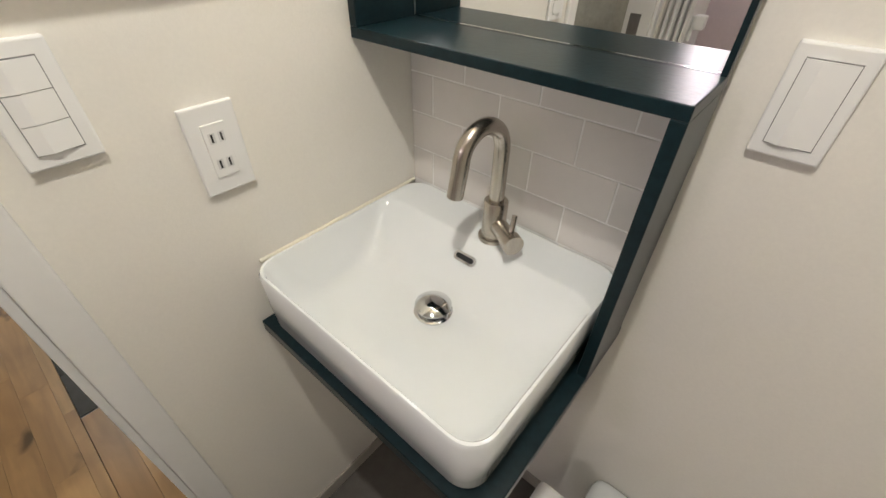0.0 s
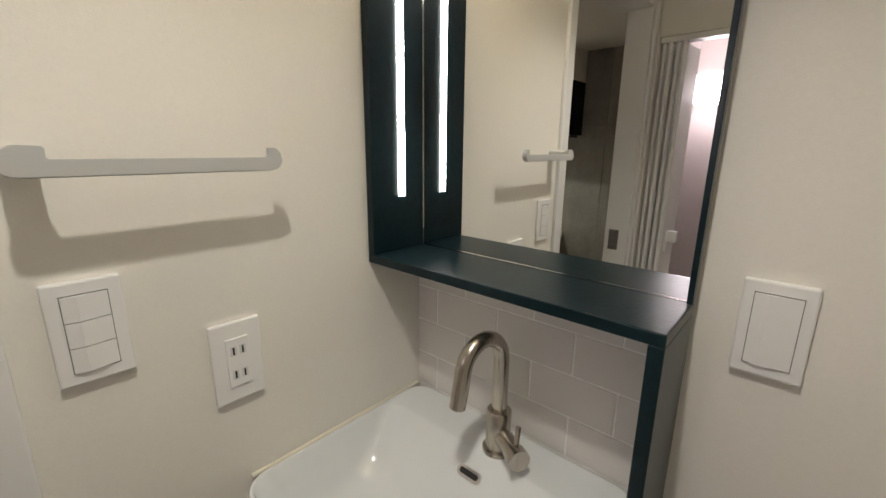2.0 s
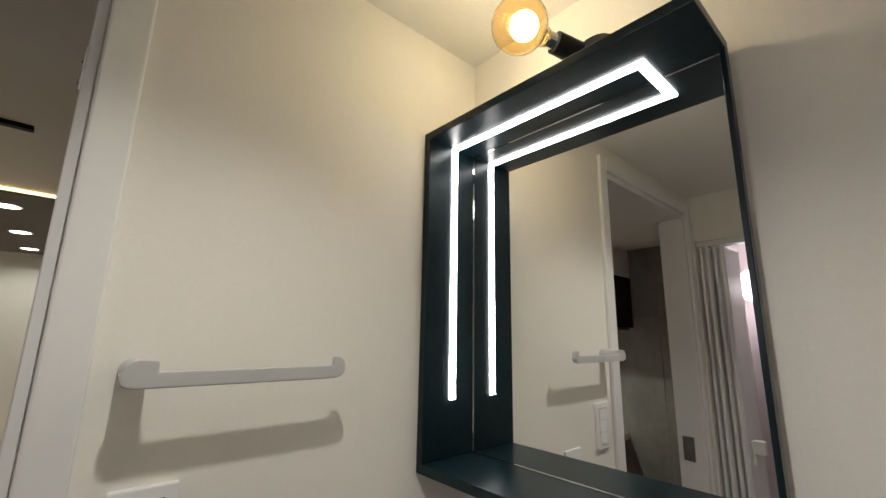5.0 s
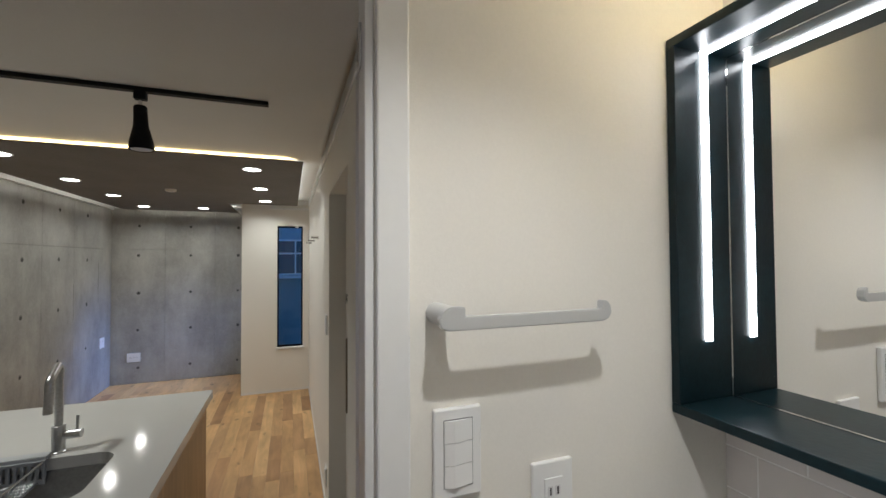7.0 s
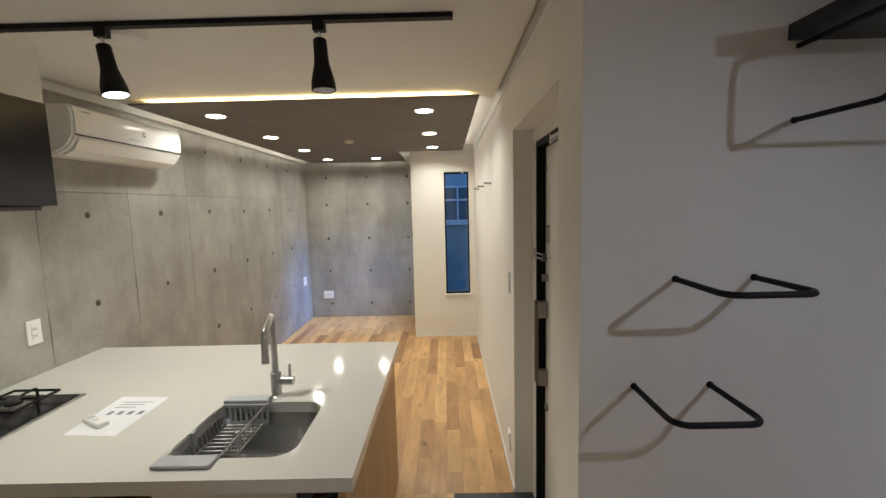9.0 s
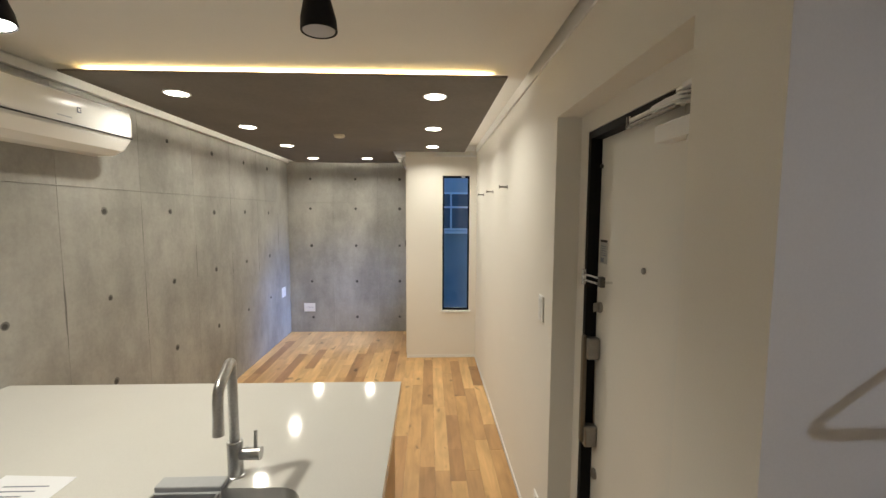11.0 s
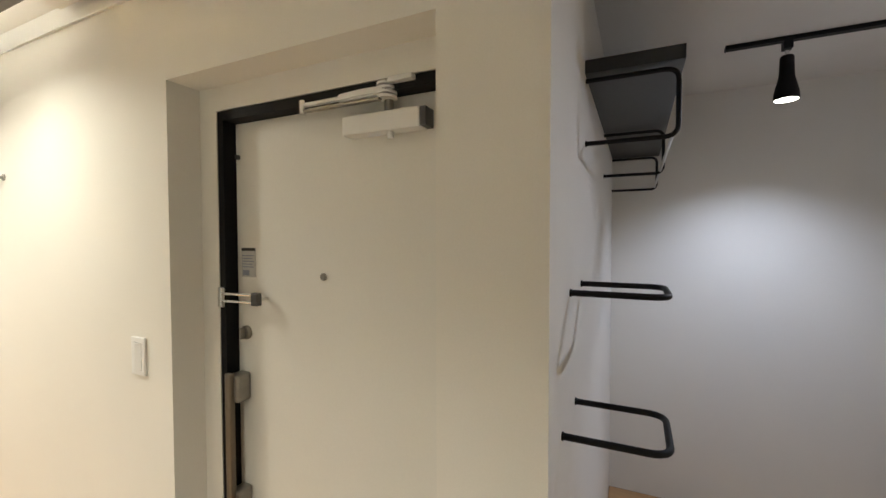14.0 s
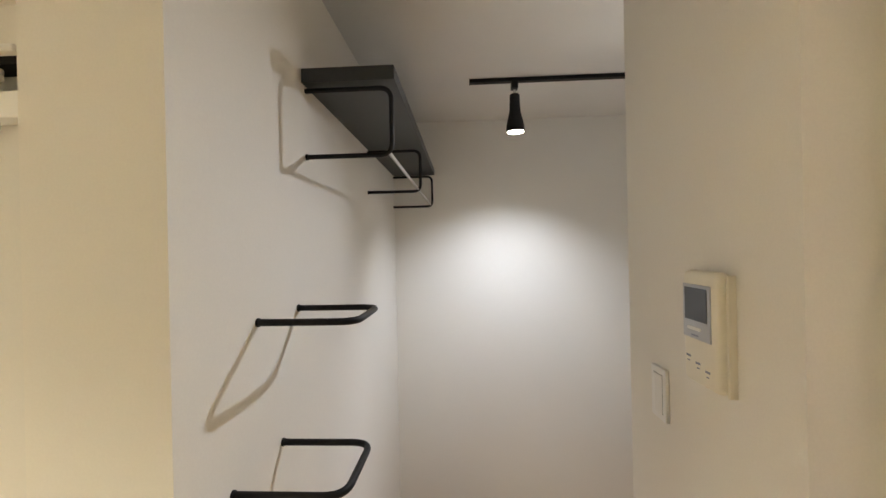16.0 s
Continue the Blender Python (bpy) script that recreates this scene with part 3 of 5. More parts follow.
def mirror_cabinet():
    x0, x1, y0, y1, z0, z1 = -0.510, -0.022, 0.618, 0.748, 1.412, 2.040
    w = 0.016
    t = thing("mirror_cabinet", x0, y1, z0, 0, "dark teal painted mirror shelf with a lit LED strip", "mirror cabinet")

    def b(*v, **k):
        return box(v[0] - x0, v[1] - x0, v[2] - y1, v[3] - y1, v[4] - z0, v[5] - z0, **k)
    part("shelf", b(x0, x1, y0, y1, z0, z0 + w, bevel=0.0015), NAVY, t, "worn dark teal shelf board")
    part("top_board", b(x0, x1, y0, y1, z1 - w, z1, bevel=0.0015), NAVY, t)
    part("side_board", b(x0, x0 + w, y0, y1, z0 + w, z1 - w, bevel=0.0015), NAVY, t)
    part("side_post", b(x1 - 0.017, x1, y0, y1, 0.984, z0, bevel=0.0015), NAVY, t, "dark teal side board running down to the basin")
    part("edge_strip", b(x1 - 0.007, x1, y1 - 0.016, y1, z0 + w, z1 - w, bevel=0.001), NAVY, t, "slim dark mirror edge")
    part("mirror_pane", b(x0 + w, x1 - 0.007, y1 - 0.008, y1, z0 + w, z1 - w), MIRROR, t, "clear mirror glass")
    part("mirror_lip", b(x0 + w, x1 - 0.007, y1 - 0.0105, y1 - 0.0082, z0 + w, z0 + w + 0.0022), CHROME, t, "bright lower mirror edge")
    part("mirror_bevel", b(x0 + w + 0.0002, x0 + w + 0.0020, y1 - 0.0098, y1 - 0.0081, z0 + w + 0.003, z1 - w - 0.003), CHROME, t, "bright mirror edge")
    part("mirror_bevel", b(x0 + w + 0.003, x1 - 0.008, y1 - 0.0098, y1 - 0.0081, z1 - w - 0.0022, z1 - w - 0.0004), CHROME, t, "bright mirror edge")
    part("led_strip", b(x0 + w, x0 + w + 0.004, 0.678, 0.691, 1.528, z1 - w - 0.004), LED, t, "lit white LED strip")
    part("led_strip", b(x0 + w, -0.104, 0.678, 0.691, z1 - w - 0.004, z1 - w), LED, t, "lit white LED strip")
    part("led_strip", b(-0.118, -0.104, 0.6915, 0.739, z1 - w - 0.004, z1 - w), LED, t, "lit white LED strip")
    return t


mirror_cabinet()
plate = thing("basin_shelf", -0.267, 0.545, 0.972, 0, "dark teal painted board under the basin", "shelf")
part("board", box(-0.243, 0.245, -0.198, 0.215, 0, 0.025, bevel=0.002), NAVY, plate)

# splash tiles under the mirror
splash = tagged(finish("splashback", box(-0.5105, -0.04, 0.7452, 0.7615, 1.10, 1.420), GROUT), "white subway tile splashback with pale grout", "tiling", "", "structure")
tz, row = 1.1200, 0
TW, TH, J = 0.141, 0.0705, 0.003
while tz < 1.42:
    tx = -0.600 if row % 2 == 0 else -0.529
    while tx < -0.042:
        a, b_ = max(tx, -0.5105), min(tx + TW, -0.041)
        if b_ - a > 0.012:
            part("tile", box(a, b_, 0.7445, 0.7453, tz, min(tz + TH, 1.411), bevel=0.0003, seg=1), TILE, splash)
        tx += TW + J
    tz += TH + J
    row += 1


def switch_plate(x, y, z, rz, gangs, label, high=0.120, wide=0.072, key_wide=0.040):
    t = thing("wall_switch", x, y, z, rz, label, "switch", "white wall switches")
    part("plate", box(-wide / 2, wide / 2, -0.009, 0, -high / 2, high / 2, bevel=0.0025), PLASTIC, t)
    part("surround", box(-key_wide / 2 - 0.0009, key_wide / 2 + 0.0009, -0.0093, -0.004, -0.0446, 0.0446), KEYGAP, t)
    kh = 0.0875 / gangs
    for k in range(gangs):
        zc = -0.04375 + kh * (k + 0.5)
        w2 = key_wide / 2
        key = prism([(-w2, -0.006), (-w2, -0.0108), (-w2 * 0.35, -0.0138), (w2, -0.0098), (w2, -0.006)][::-1], zc - kh / 2 + 0.0005, zc + kh / 2 - 0.0005)
        bmesh.ops.recalc_face_normals(key, faces=key.faces[:])
        part("key", key, PLASTIC, t)
    return t


switch_plate(-0.511, 0.2280, 1.413, 90, 3, "white wall switch with three keys beside the towel bar", high=0.118, wide=0.068)
switch_plate(0.057, 0.762, 1.411, 0, 1, "white wall switch with one wide key", high=0.117, wide=0.069, key_wide=0.044)


def outlet(x, y, z, rz, label, high=0.12, wide=0.068, pairs=2, flat=False):
    t = thing("wall_outlet", x, y, z, rz, label, "outlet", "white wall outlets")
    part("plate", box(-wide / 2, wide / 2, -0.008, 0, -high / 2, high / 2, bevel=0.0025), PLASTIC, t)
    if flat:
        hw, hh = wide * 0.34, high * 0.24
    else:
        hw, hh = 0.0155, 0.0365
    part("socket", box(-hw, hw, -0.0100, -0.006, -hh, hh, bevel=0.0008), PLASTIC, t)
    for k in range(pairs):
        if flat:
            cx, cz = (k - (pairs - 1) / 2) * 0.035, 0
        else:
            cx, cz = 0, 0.018 - 0.036 * k
        for s in (-1, 1):
            part("slot_seat", box(cx + s * 0.0062 - 0.0042, cx + s * 0.0062 + 0.0042, -0.0104, -0.0095, cz - 0.0072, cz + 0.0072, bevel=0.0004, seg=1), GREYPLASTIC, t)
            part("slot", box(cx + s * 0.0062 - 0.0013, cx + s * 0.0062 + 0.0013, -0.0106, -0.009, cz - 0.0055, cz + 0.0055), SLOT, t)
    return t


outlet(-0.511, 0.377, 1.316, 90, "white double wall outlet beside the basin")


def towel_bar():
    t = thing("towel_bar", -0.511, 0.301, 1.592, 0, "pale grey painted hook-ended towel bar on the wall", "towel bar")
    GREY = mat("grey_white_bar_paint", (0.50, 0.505, 0.50), 0.38, vary=0.01)
    part("arm", cyl((0, -0.101, 0.006), (0.0615, -0.101, 0.006), 0.0140), GREY, t, smooth=True)
    out = [(-0.100, -0.009), (0.122, -0.009), (0.133, -0.006), (0.138, 0.002), (0.136, 0.013), (0.130, 0.019), (0.122, 0.019), (0.122, 0.0075), (-0.084, 0.0075), (-0.084, 0.019), (-0.102, 0.020), (-0.113, 0.012), (-0.118, 0.004), (-0.115, -0.005), (-0.108, -0.0085)]
    bm = prism(out, 0, 0.012)
    bm.transform(Matrix(((0, 0, 1, 0.050), (1, 0, 0, 0), (0, 1, 0, 0), (0, 0, 0, 1))))
    bmesh.ops.recalc_face_normals(bm, faces=bm.faces[:])
    bmesh.ops.bevel(bm, geom=[e for e in bm.edges if e.calc_length() > 0.006], offset=0.0012, segments=2, affect='EDGES')
    part("bar", bm, GREY, t)


towel_bar()


def globe_lamp():
    t = thing("globe_wall_lamp", -0.214, 0.762, 2.110, 0, "black wall lamp with an amber filament globe", "wall lamp")
    part("wall_plate", cyl((0, 0, 0), (0, -0.016, 0), 0.050, seg=40), BLACK, t, smooth=True)
    part("arm", cyl((0, -0.014, 0.004), (-0.014, -0.052, 0.010), 0.012), BLACK, t, smooth=True)
    part("socket", cyl((-0.010, -0.045, 0.008), (-0.026, -0.088, 0.016), 0.0195, 0.0185), BLACK, t, smooth=True)
    d = Vector((-0.35, -0.92, 0.17)).normalized()
    c = Vector((-0.026, -0.088, 0.016))
    part("screw_base", cyl(c, c + d * 0.018, 0.0135), CHROME, t, smooth=True)
    prof = []
    for k in range(3, 25):
        a = math.pi * k / 24
        prof.append((0.046 * math.sin(a), 0.064 - 0.046 * math.cos(a)))
    shell = [(max(r - 0.0012, 0.0), 0.064 + (h - 0.064) * 0.972) for r, h in prof[::-1]]
    gl = part("globe", lathe([(0.014, 0.010)] + prof + shell + [(0.0125, 0.011)], c + d * 0.004, d, 36), AMBER, t, "amber clear glass globe", smooth=True)
    gl.visible_shadow = False
    m = c + d * 0.066
    part("filament", lathe([(0.002, -0.014), (0.007, -0.009), (0.009, 0), (0.007, 0.009), (0.002, 0.014)], m, d, 16), FILAMENT, t, "glowing filament", smooth=True)


globe_lamp()


def toilet():
    t = thing("toilet", 0.168, 0.613, WF, 0, "white ceramic toilet with closed lid beside the basin", "toilet")
    bm = bmesh.new()
    rows = []
    for r, z, s in ((0.11, 0.0, 1.5), (0.12, 0.1, 1.5), (0.165, 0.27, 1.35), (0.18, 0.335, 1.3)):
        rows.append([bm.verts.new((r * math.cos(2 * math.pi * k / 32), -0.28 + r * s * math.sin(2 * math.pi * k / 32), z)) for k in range(32)])
    for a, b in zip(rows, rows[1:]):
        for k in range(32):
            bm.faces.new((a[k], a[(k + 1) % 32], b[(k + 1) % 32], b[k]))
    bm.faces.new(rows[0][::-1]); bm.faces.new(rows[-1])
    part("bowl", bm, CERAMIC, t, smooth=True)
    part("seat_unit", box(-0.197, 0.197, -0.16, 0.0, 0.337, 0.40, bevel=0.012, seg=3), PLASTIC, t, "white plastic washing seat unit", smooth=True)
    part("seat_lid", prism([(0.185 * math.cos(2 * math.pi * k / 32), -0.29 + 0.23 * math.sin(2 * math.pi * k / 32)) for k in range(32)], 0.337, 0.375), PLASTIC, t, "closed white plastic lid")
    part("foot", box(-0.11, 0.11, -0.25, 0.15, 0.0, 0.30, bevel=0.03, seg=3), CERAMIC, t, smooth=True)


toilet()


# bathroom beyond: folding door, lamp, cup
def folding_door():
    t = thing("bath_folding_door", -0.482, -0.675, WF, 0, "white bathroom folding door, folded open", "door")
    h = 2.053 - WF
    xs = [-0.006, 0.020, 0.046, 0.072]
    for k in range(4):
        bm = box(-0.006, 0.006, -0.185, 0.0, 0.02, h - 0.02, bevel=0.003)
        bm.transform(pose(xs[k] + 0.004, -0.02 + 0.02 * (k % 2), 0, 0, 0, 2 if k % 2 else -2))
        part("door_panel", bm, TRIM, t)
        part("edge_rail", cyl((xs[k] + 0.004, 0.012 + 0.012 * (k % 2), 0.02), (xs[k] + 0.004, 0.012 + 0.012 * (k % 2), h - 0.02), 0.008, seg=12), TRIM, t)
    part("top_rail", box(-0.014, 0.687, -0.03, 0.03, h - 0.018, h + 0.003, bevel=0.002), TRIM, t)
    hd = part("handle", box(0.092, 0.130, -0.055, -0.020, 0.985, 1.035, bevel=0.004), PLASTIC, t, "white plastic door pull")
    part("stem", box(0.084, 0.096, -0.050, -0.030, 0.94, 1.03, bevel=0.003), PLASTIC, hd)


folding_door()
bl = thing("bath_wall_lamp", -0.415, -1.36, 1.925, 0, "lit white square-round bathroom wall lamp", "wall lamp")
part("cover", box(-0.080, 0.080, 0.012, 0.095, -0.082, 0.082, bevel=0.035, seg=4), BATHLENS, bl, "glowing white cover", smooth=True)
part("base", box(-0.065, 0.065, 0.0, 0.014, -0.07, 0.07, bevel=0.004), PLASTIC, bl)

# ---- entrance ----
def entrance_door():
    t = thing("entrance_door", -2.18, 0.40, 0.0, 0, "cream steel entrance door, closed, in a black frame", "door")
    X = lambda x: x + 2.18
    Y = lambda y: y - 0.40
    part("leaf", box(X(-2.595), X(-1.735), Y(0.402), Y(0.440), 0.012, 1.975, bevel=0.002), DOORWHITE, t)
    part("frame_side", box(X(-2.620), X(-2.5955), Y(0.357), Y(0.45), 0.0, 2.006), BLACKFRAME, t, "black steel frame")
    part("frame_side", box(X(-1.7345), X(-1.731), Y(0.357), Y(0.45), 0.0, 2.006), BLACKFRAME, t, "black steel frame")
    part("frame_head", box(X(-2.595), X(-1.735), Y(0.357), Y(0.45), 1.977, 2.006), BLACKFRAME, t, "black steel frame")
    c = part("door_closer", box(X(-2.130), X(-1.898), Y(0.357), Y(0.402), 1.880, 1.930, bevel=0.003), PLASTIC, t, "silver-white closer body")
    part("end_cap", box(X(-1.8975), X(-1.880), Y(0.358), Y(0.402), 1.882, 1.928, bevel=0.002), DARKSTEEL, c)
    part("adjuster", cyl((X(-1.99), Y(0.375), 1.882), (X(-1.99), Y(0.375), 1.864), 0.009, seg=14), PLASTIC, c)
    part("spindle", cyl((X(-1.992), Y(0.372), 1.930), (X(-1.992), Y(0.372), 1.995), 0.012, seg=16), STEELGREY, c)
    for k in range(4):
        part("spindle_ring", cyl((X(-1.992), Y(0.362), 1.958 + 0.011 * k), (X(-1.992), Y(0.362), 1.9645 + 0.011 * k), 0.026, seg=24), PLASTIC, c)
    arm = prism([(X(-1.985), Y(0.338)), (X(-1.985), Y(0.380)), (X(-2.05), Y(0.372)), (X(-2.135), Y(0.361)), (X(-2.135), Y(0.343)), (X(-2.05), Y(0.334))], 1.965, 1.986)
    bmesh.ops.recalc_face_normals(arm, faces=arm.faces[:])
    bmesh.ops.bevel(arm, geom=arm.edges[:], offset=0.004, segments=2, affect='EDGES')
    part("closer_arm", arm, PLASTIC, c)
    part("arm_rod", tube([(X(-2.13), Y(0.352), 1.976), (X(-2.252), Y(0.342), 1.971)], 0.0065, 10), PLASTIC, c)
    part("arm_rod", box(X(-2.252), X(-2.00), Y(0.336), Y(0.352), 1.952, 1.960, bevel=0.002), STEELGREY, c)
    part("arm_joint", cyl((X(-2.252), Y(0.342), 1.948), (X(-2.252), Y(0.342), 1.984), 0.010, seg=14), CHROME, c)
    part("arm_bracket", box(X(-1.975), X(-1.905), Y(0.335), Y(0.3565), 1.990, 2.004, bevel=0.003), PLASTIC, c)
    part("peephole", lathe([(0.011, 0.0), (0.011, 0.004), (0.008, 0.006), (0.0, 0.006)], (X(-2.236), Y(0.402), 1.497), (0, -1, 0), 20), STEELGREY, t, "metal peephole")
    part("thumb_lock", lathe([(0.022, 0.0), (0.022, 0.008), (0.019, 0.011), (0.0, 0.011)], (X(-2.555), Y(0.402), 1.305), (0, -1, 0), 24), STEELGREY, t, "round metal lock rose")
    part("thumb_turn", box(X(-2.559), X(-2.551), Y(0.372), Y(0.392), 1.287, 1.323, bevel=0.003), STEELGREY, t)
    part("thumb_lock", lathe([(0.022, 0.0), (0.022, 0.008), (0.019, 0.011), (0.0, 0.011)], (X(-2.555), Y(0.402), 0.60), (0, -1, 0), 24), STEELGREY, t, "round metal lock rose")
    g = part("pull_handle", box(X(-2.585), X(-2.557), Y(0.338), Y(0.356), 0.735, 1.185, bevel=0.005), BROWNMETAL, t, "long bronze grip")
    for gz in (1.135, 0.765):
        part("handle_foot", box(X(-2.583), X(-2.540), Y(0.350), Y(0.402), gz - 0.045, gz + 0.045, bevel=0.008), STEELGREY, g)
    dg = part("door_guard", box(X(-2.612), X(-2.597), Y(0.340), Y(0.357), 1.390, 1.455, bevel=0.003), CHROME, t, "chrome door guard")
    for gz in (1.411, 1.434):
        part("guard_rod", tube([(X(-2.60), Y(0.348), gz), (X(-2.475), Y(0.364), gz)], 0.0045, 10), CHROME, dg)
    part("guard_end", box(X(-2.482), X(-2.455), Y(0.354), Y(0.374), 1.402, 1.442, bevel=0.003), DARKSTEEL, dg)
    part("guard_pin", cyl((X(-2.462), Y(0.402), 1.42), (X(-2.462), Y(0.366), 1.42), 0.005, seg=12), CHROME, dg)
    s = part("sticker", box(X(-2.575), X(-2.512), Y(0.4005), Y(0.402), 1.484, 1.578), mat("grey_sticker", (0.46, 0.46, 0.45), 0.6), t, "small grey printed notice")
    part("sticker_head", box(X(-2.574), X(-2.513), Y(0.3998), Y(0.4006), 1.568, 1.577), SLOT, s)
    for k in range(5):
        part("print_line", box(X(-2.571), X(-2.520 - 0.006 * (k % 2)), Y(0.3998), Y(0.4006), 1.551 - 0.009 * k, 1.554 - 0.009 * k), INK, s)
    part("print_block", box(X(-2.569), X(-2.540), Y(0.3998), Y(0.4006), 1.489, 1.506), INK, s)
    part("stop_bolt", cyl((X(-2.582), Y(0.402), 1.868), (X(-2.582), Y(0.392), 1.868), 0.008, seg=14), DARKSTEEL, t)


entrance_door()
switch_plate(-2.862, 0.25, 1.231, 0, 1, "white wall switch beside the entrance", high=0.122, wide=0.070)
switch_plate(-2.872, 0.25, 0.230, 0, 1, "white wall plate low on the wall", high=0.12, wide=0.070)


def coat_hook(x):
    t = thing("coat_hook", x, 0.25, 1.860, 0, "small brushed steel coat hook on the wall", "hook", "coat hooks in a row")
    part("base", cyl((0, 0, 0), (0, -0.004, 0), 0.014, seg=20), STEELGREY, t, smooth=True)
    part("peg", cyl((0, -0.003, 0), (0, -0.055, 0.002), 0.0065, seg=14), STEELGREY, t, smooth=True)
    part("tip", cyl((0, -0.054, 0.002), (0, -0.058, 0.002), 0.0125, seg=18), STEELGREY, t, smooth=True)


for hx in (-3.79, -4.42, -5.01):
    coat_hook(hx)


# ---- closet ----
def hanging_bar(y0, y1, z, out=0.215):
    t = thing("hanging_bar", -1.565, (y0 + y1) / 2, z, 0, "black steel U-shaped hanging bar on the wall", "hanging bar", "black hanging bars")
    h = (y1 - y0) / 2
    part("bar", tube(rounded([(0, -h, 0), (out, -h, 0), (out, h, 0), (0, h, 0)], 0.045), 0.0078, 14), BLACK, t, smooth=True)
    for s in (-1, 1):
        part("flange", cyl((0, s * h, 0), (0.004, s * h, 0), 0.0098, seg=18), BLACK, t, smooth=True)


hanging_bar(0.512, 0.728, 1.475)
hanging_bar(0.405, 0.620, 1.168)


def shelf_bracket_set():
    t = thing("closet_shelf", -1.565, 0.780, 2.127, 0, "black painted wall shelf on steel loop brackets", "shelf")
    part("board", box(0.0, 0.262, 0.0, 1.515, -0.030, 0.010, bevel=0.002), mat("charcoal_shelf", (0.022, 0.026, 0.028), 0.4, vary=0.1), t)
    part("hanging_rail", tube([(0.236, 0.03, -0.222), (0.236, 1.485, -0.222)], 0.0055, 12), STEEL, t, "slim steel clothes rail", smooth=True)
    for by in (0.03, 0.785, 1.485):
        loop = rounded([(0.0, by, -0.043), (0.248, by, -0.043), (0.248, by, -0.232), (0.0, by, -0.232)], 0.035)
        part("bracket", tube(loop, 0.0070, 12), BLACK, t, smooth=True)
        part("bracket_flange", cyl((0, by, -0.232), (0.004, by, -0.232), 0.009, seg=16), BLACK, t)


shelf_bracket_set()


def track_spot(x, y, z, tilt=0.0, turn=0.0, lit=True):
    t = thing("track_spotlight", x, y, z, turn, "matt black bell-shaped track spotlight", "spotlight", "track spotlights")
    part("adapter", box(-0.016, 0.016, -0.022, 0.022, -0.034, 0.0, bevel=0.003), BLACK, t)
    part("stem", cyl((0, 0, -0.034), (0, 0, -0.060), 0.007, seg=14), CHROME, t, smooth=True)
    body = lathe([(0.020, 0.0), (0.024, -0.005), (0.026, -0.070), (0.028, -0.090), (0.036, -0.122), (0.043, -0.152), (0.045, -0.182), (0.043, -0.184), (0.039, -0.168), (0.0, -0.166)][::-1], (0, 0, 0), seg=28)
    body.transform(Matrix.Translation((0, 0, -0.060)) @ pose(0, 0, 0, tilt, 0, 0))
    bmesh.ops.recalc_face_normals(body, faces=body.faces[:])
    b = part("head", body, BLACK, t, smooth=True)
    lens = cyl((0, 0, -0.168), (0, 0, -0.182), 0.039, seg=28)
    lens.transform(Matrix.Translation((0, 0, -0.060)) @ pose(0, 0, 0, tilt, 0, 0))
    part("lens", lens, SPOTLENS if lit else SILVER, b, "lit lens" if lit else "unlit lens")


def track(name_label, p, q, z):
    t = thing("lighting_track", *p, z, 0, name_label, "lighting track")
    d = Vector((q[0] - p[0], q[1] - p[1], 0))
    if abs(d.x) > abs(d.y):
        part("rail", box(0, d.x, -0.017, 0.017, -0.018, 0.0, bevel=0.002), BLACK, t)
        part("end_cap", box(-0.004, 0.0, -0.018, 0.018, -0.019, 0.0), BLACK, t)
    else:
        part("rail", box(-0.017, 0.017, 0, d.y, -0.018, 0.0, bevel=0.002), BLACK, t)
        part("end_cap", box(-0.018, 0.018, -0.004, 0.0, -0.019, 0.0), BLACK, t)


track("black ceiling lighting track over the island", (-2.02, -1.757), (-2.02, -0.077), 2.388)
track_spot(-2.02, -1.37, 2.371, 9)
track_spot(-2.02, -0.568, 2.371, 2, lit=False)
track("black ceiling lighting track in the closet", (-1.075, 1.66), (0.45, 1.66), 2.44)
track_spot(-0.862, 1.66, 2.422, -1)
track_spot(-0.215, 1.66, 2.422, -52, -20)


def intercom():
    t = thing("intercom_monitor", -0.668, 0.432, 1.470, -90, "ivory intercom monitor with a small dark screen", "intercom")
    part("body", box(-0.046, 0.065, -0.028, 0, -0.105, 0.105, bevel=0.011, seg=3), IVORY, t, smooth=True)
    b = part("bezel", box(-0.039, 0.048, -0.0305, -0.027, -0.020, 0.080, bevel=0.001), SILVER, t, "silver screen surround")
    part("screen", box(-0.031, 0.040, -0.0315, -0.029, 0.014, 0.074), SCREEN, b)
    part("talk_key", box(-0.022, 0.020, -0.0325, -0.030, -0.004, 0.002, bevel=0.0005), PLASTIC, b)
    part("lettering", box(-0.010, 0.012, -0.0312, -0.030, -0.015, -0.012), INK, b)
    for k, kx in enumerate((-0.033, -0.002, 0.028)):
        part("key_print", box(kx, kx + 0.014, -0.0287, -0.0275, -0.058 - 0.008 * k, -0.054 - 0.008 * k), INK, t)
        part("key_print", box(kx + 0.003, kx + 0.011, -0.0287, -0.0275, -0.066 - 0.008 * k, -0.064 - 0.008 * k), INK, t)
    part("back_plate", box(0.066, 0.072, -0.014, 0, -0.107, 0.10, bevel=0.001), IVORY, t)


intercom()
switch_plate(-0.668, 0.630, 1.282, -90, 1, "white wall switch by the closet", wide=0.070)


# ---- kitchen ----
ISX0, ISX1, ISY0, ISY1, ISZ = -2.859, -1.603, -2.235, -0.422, 0.877


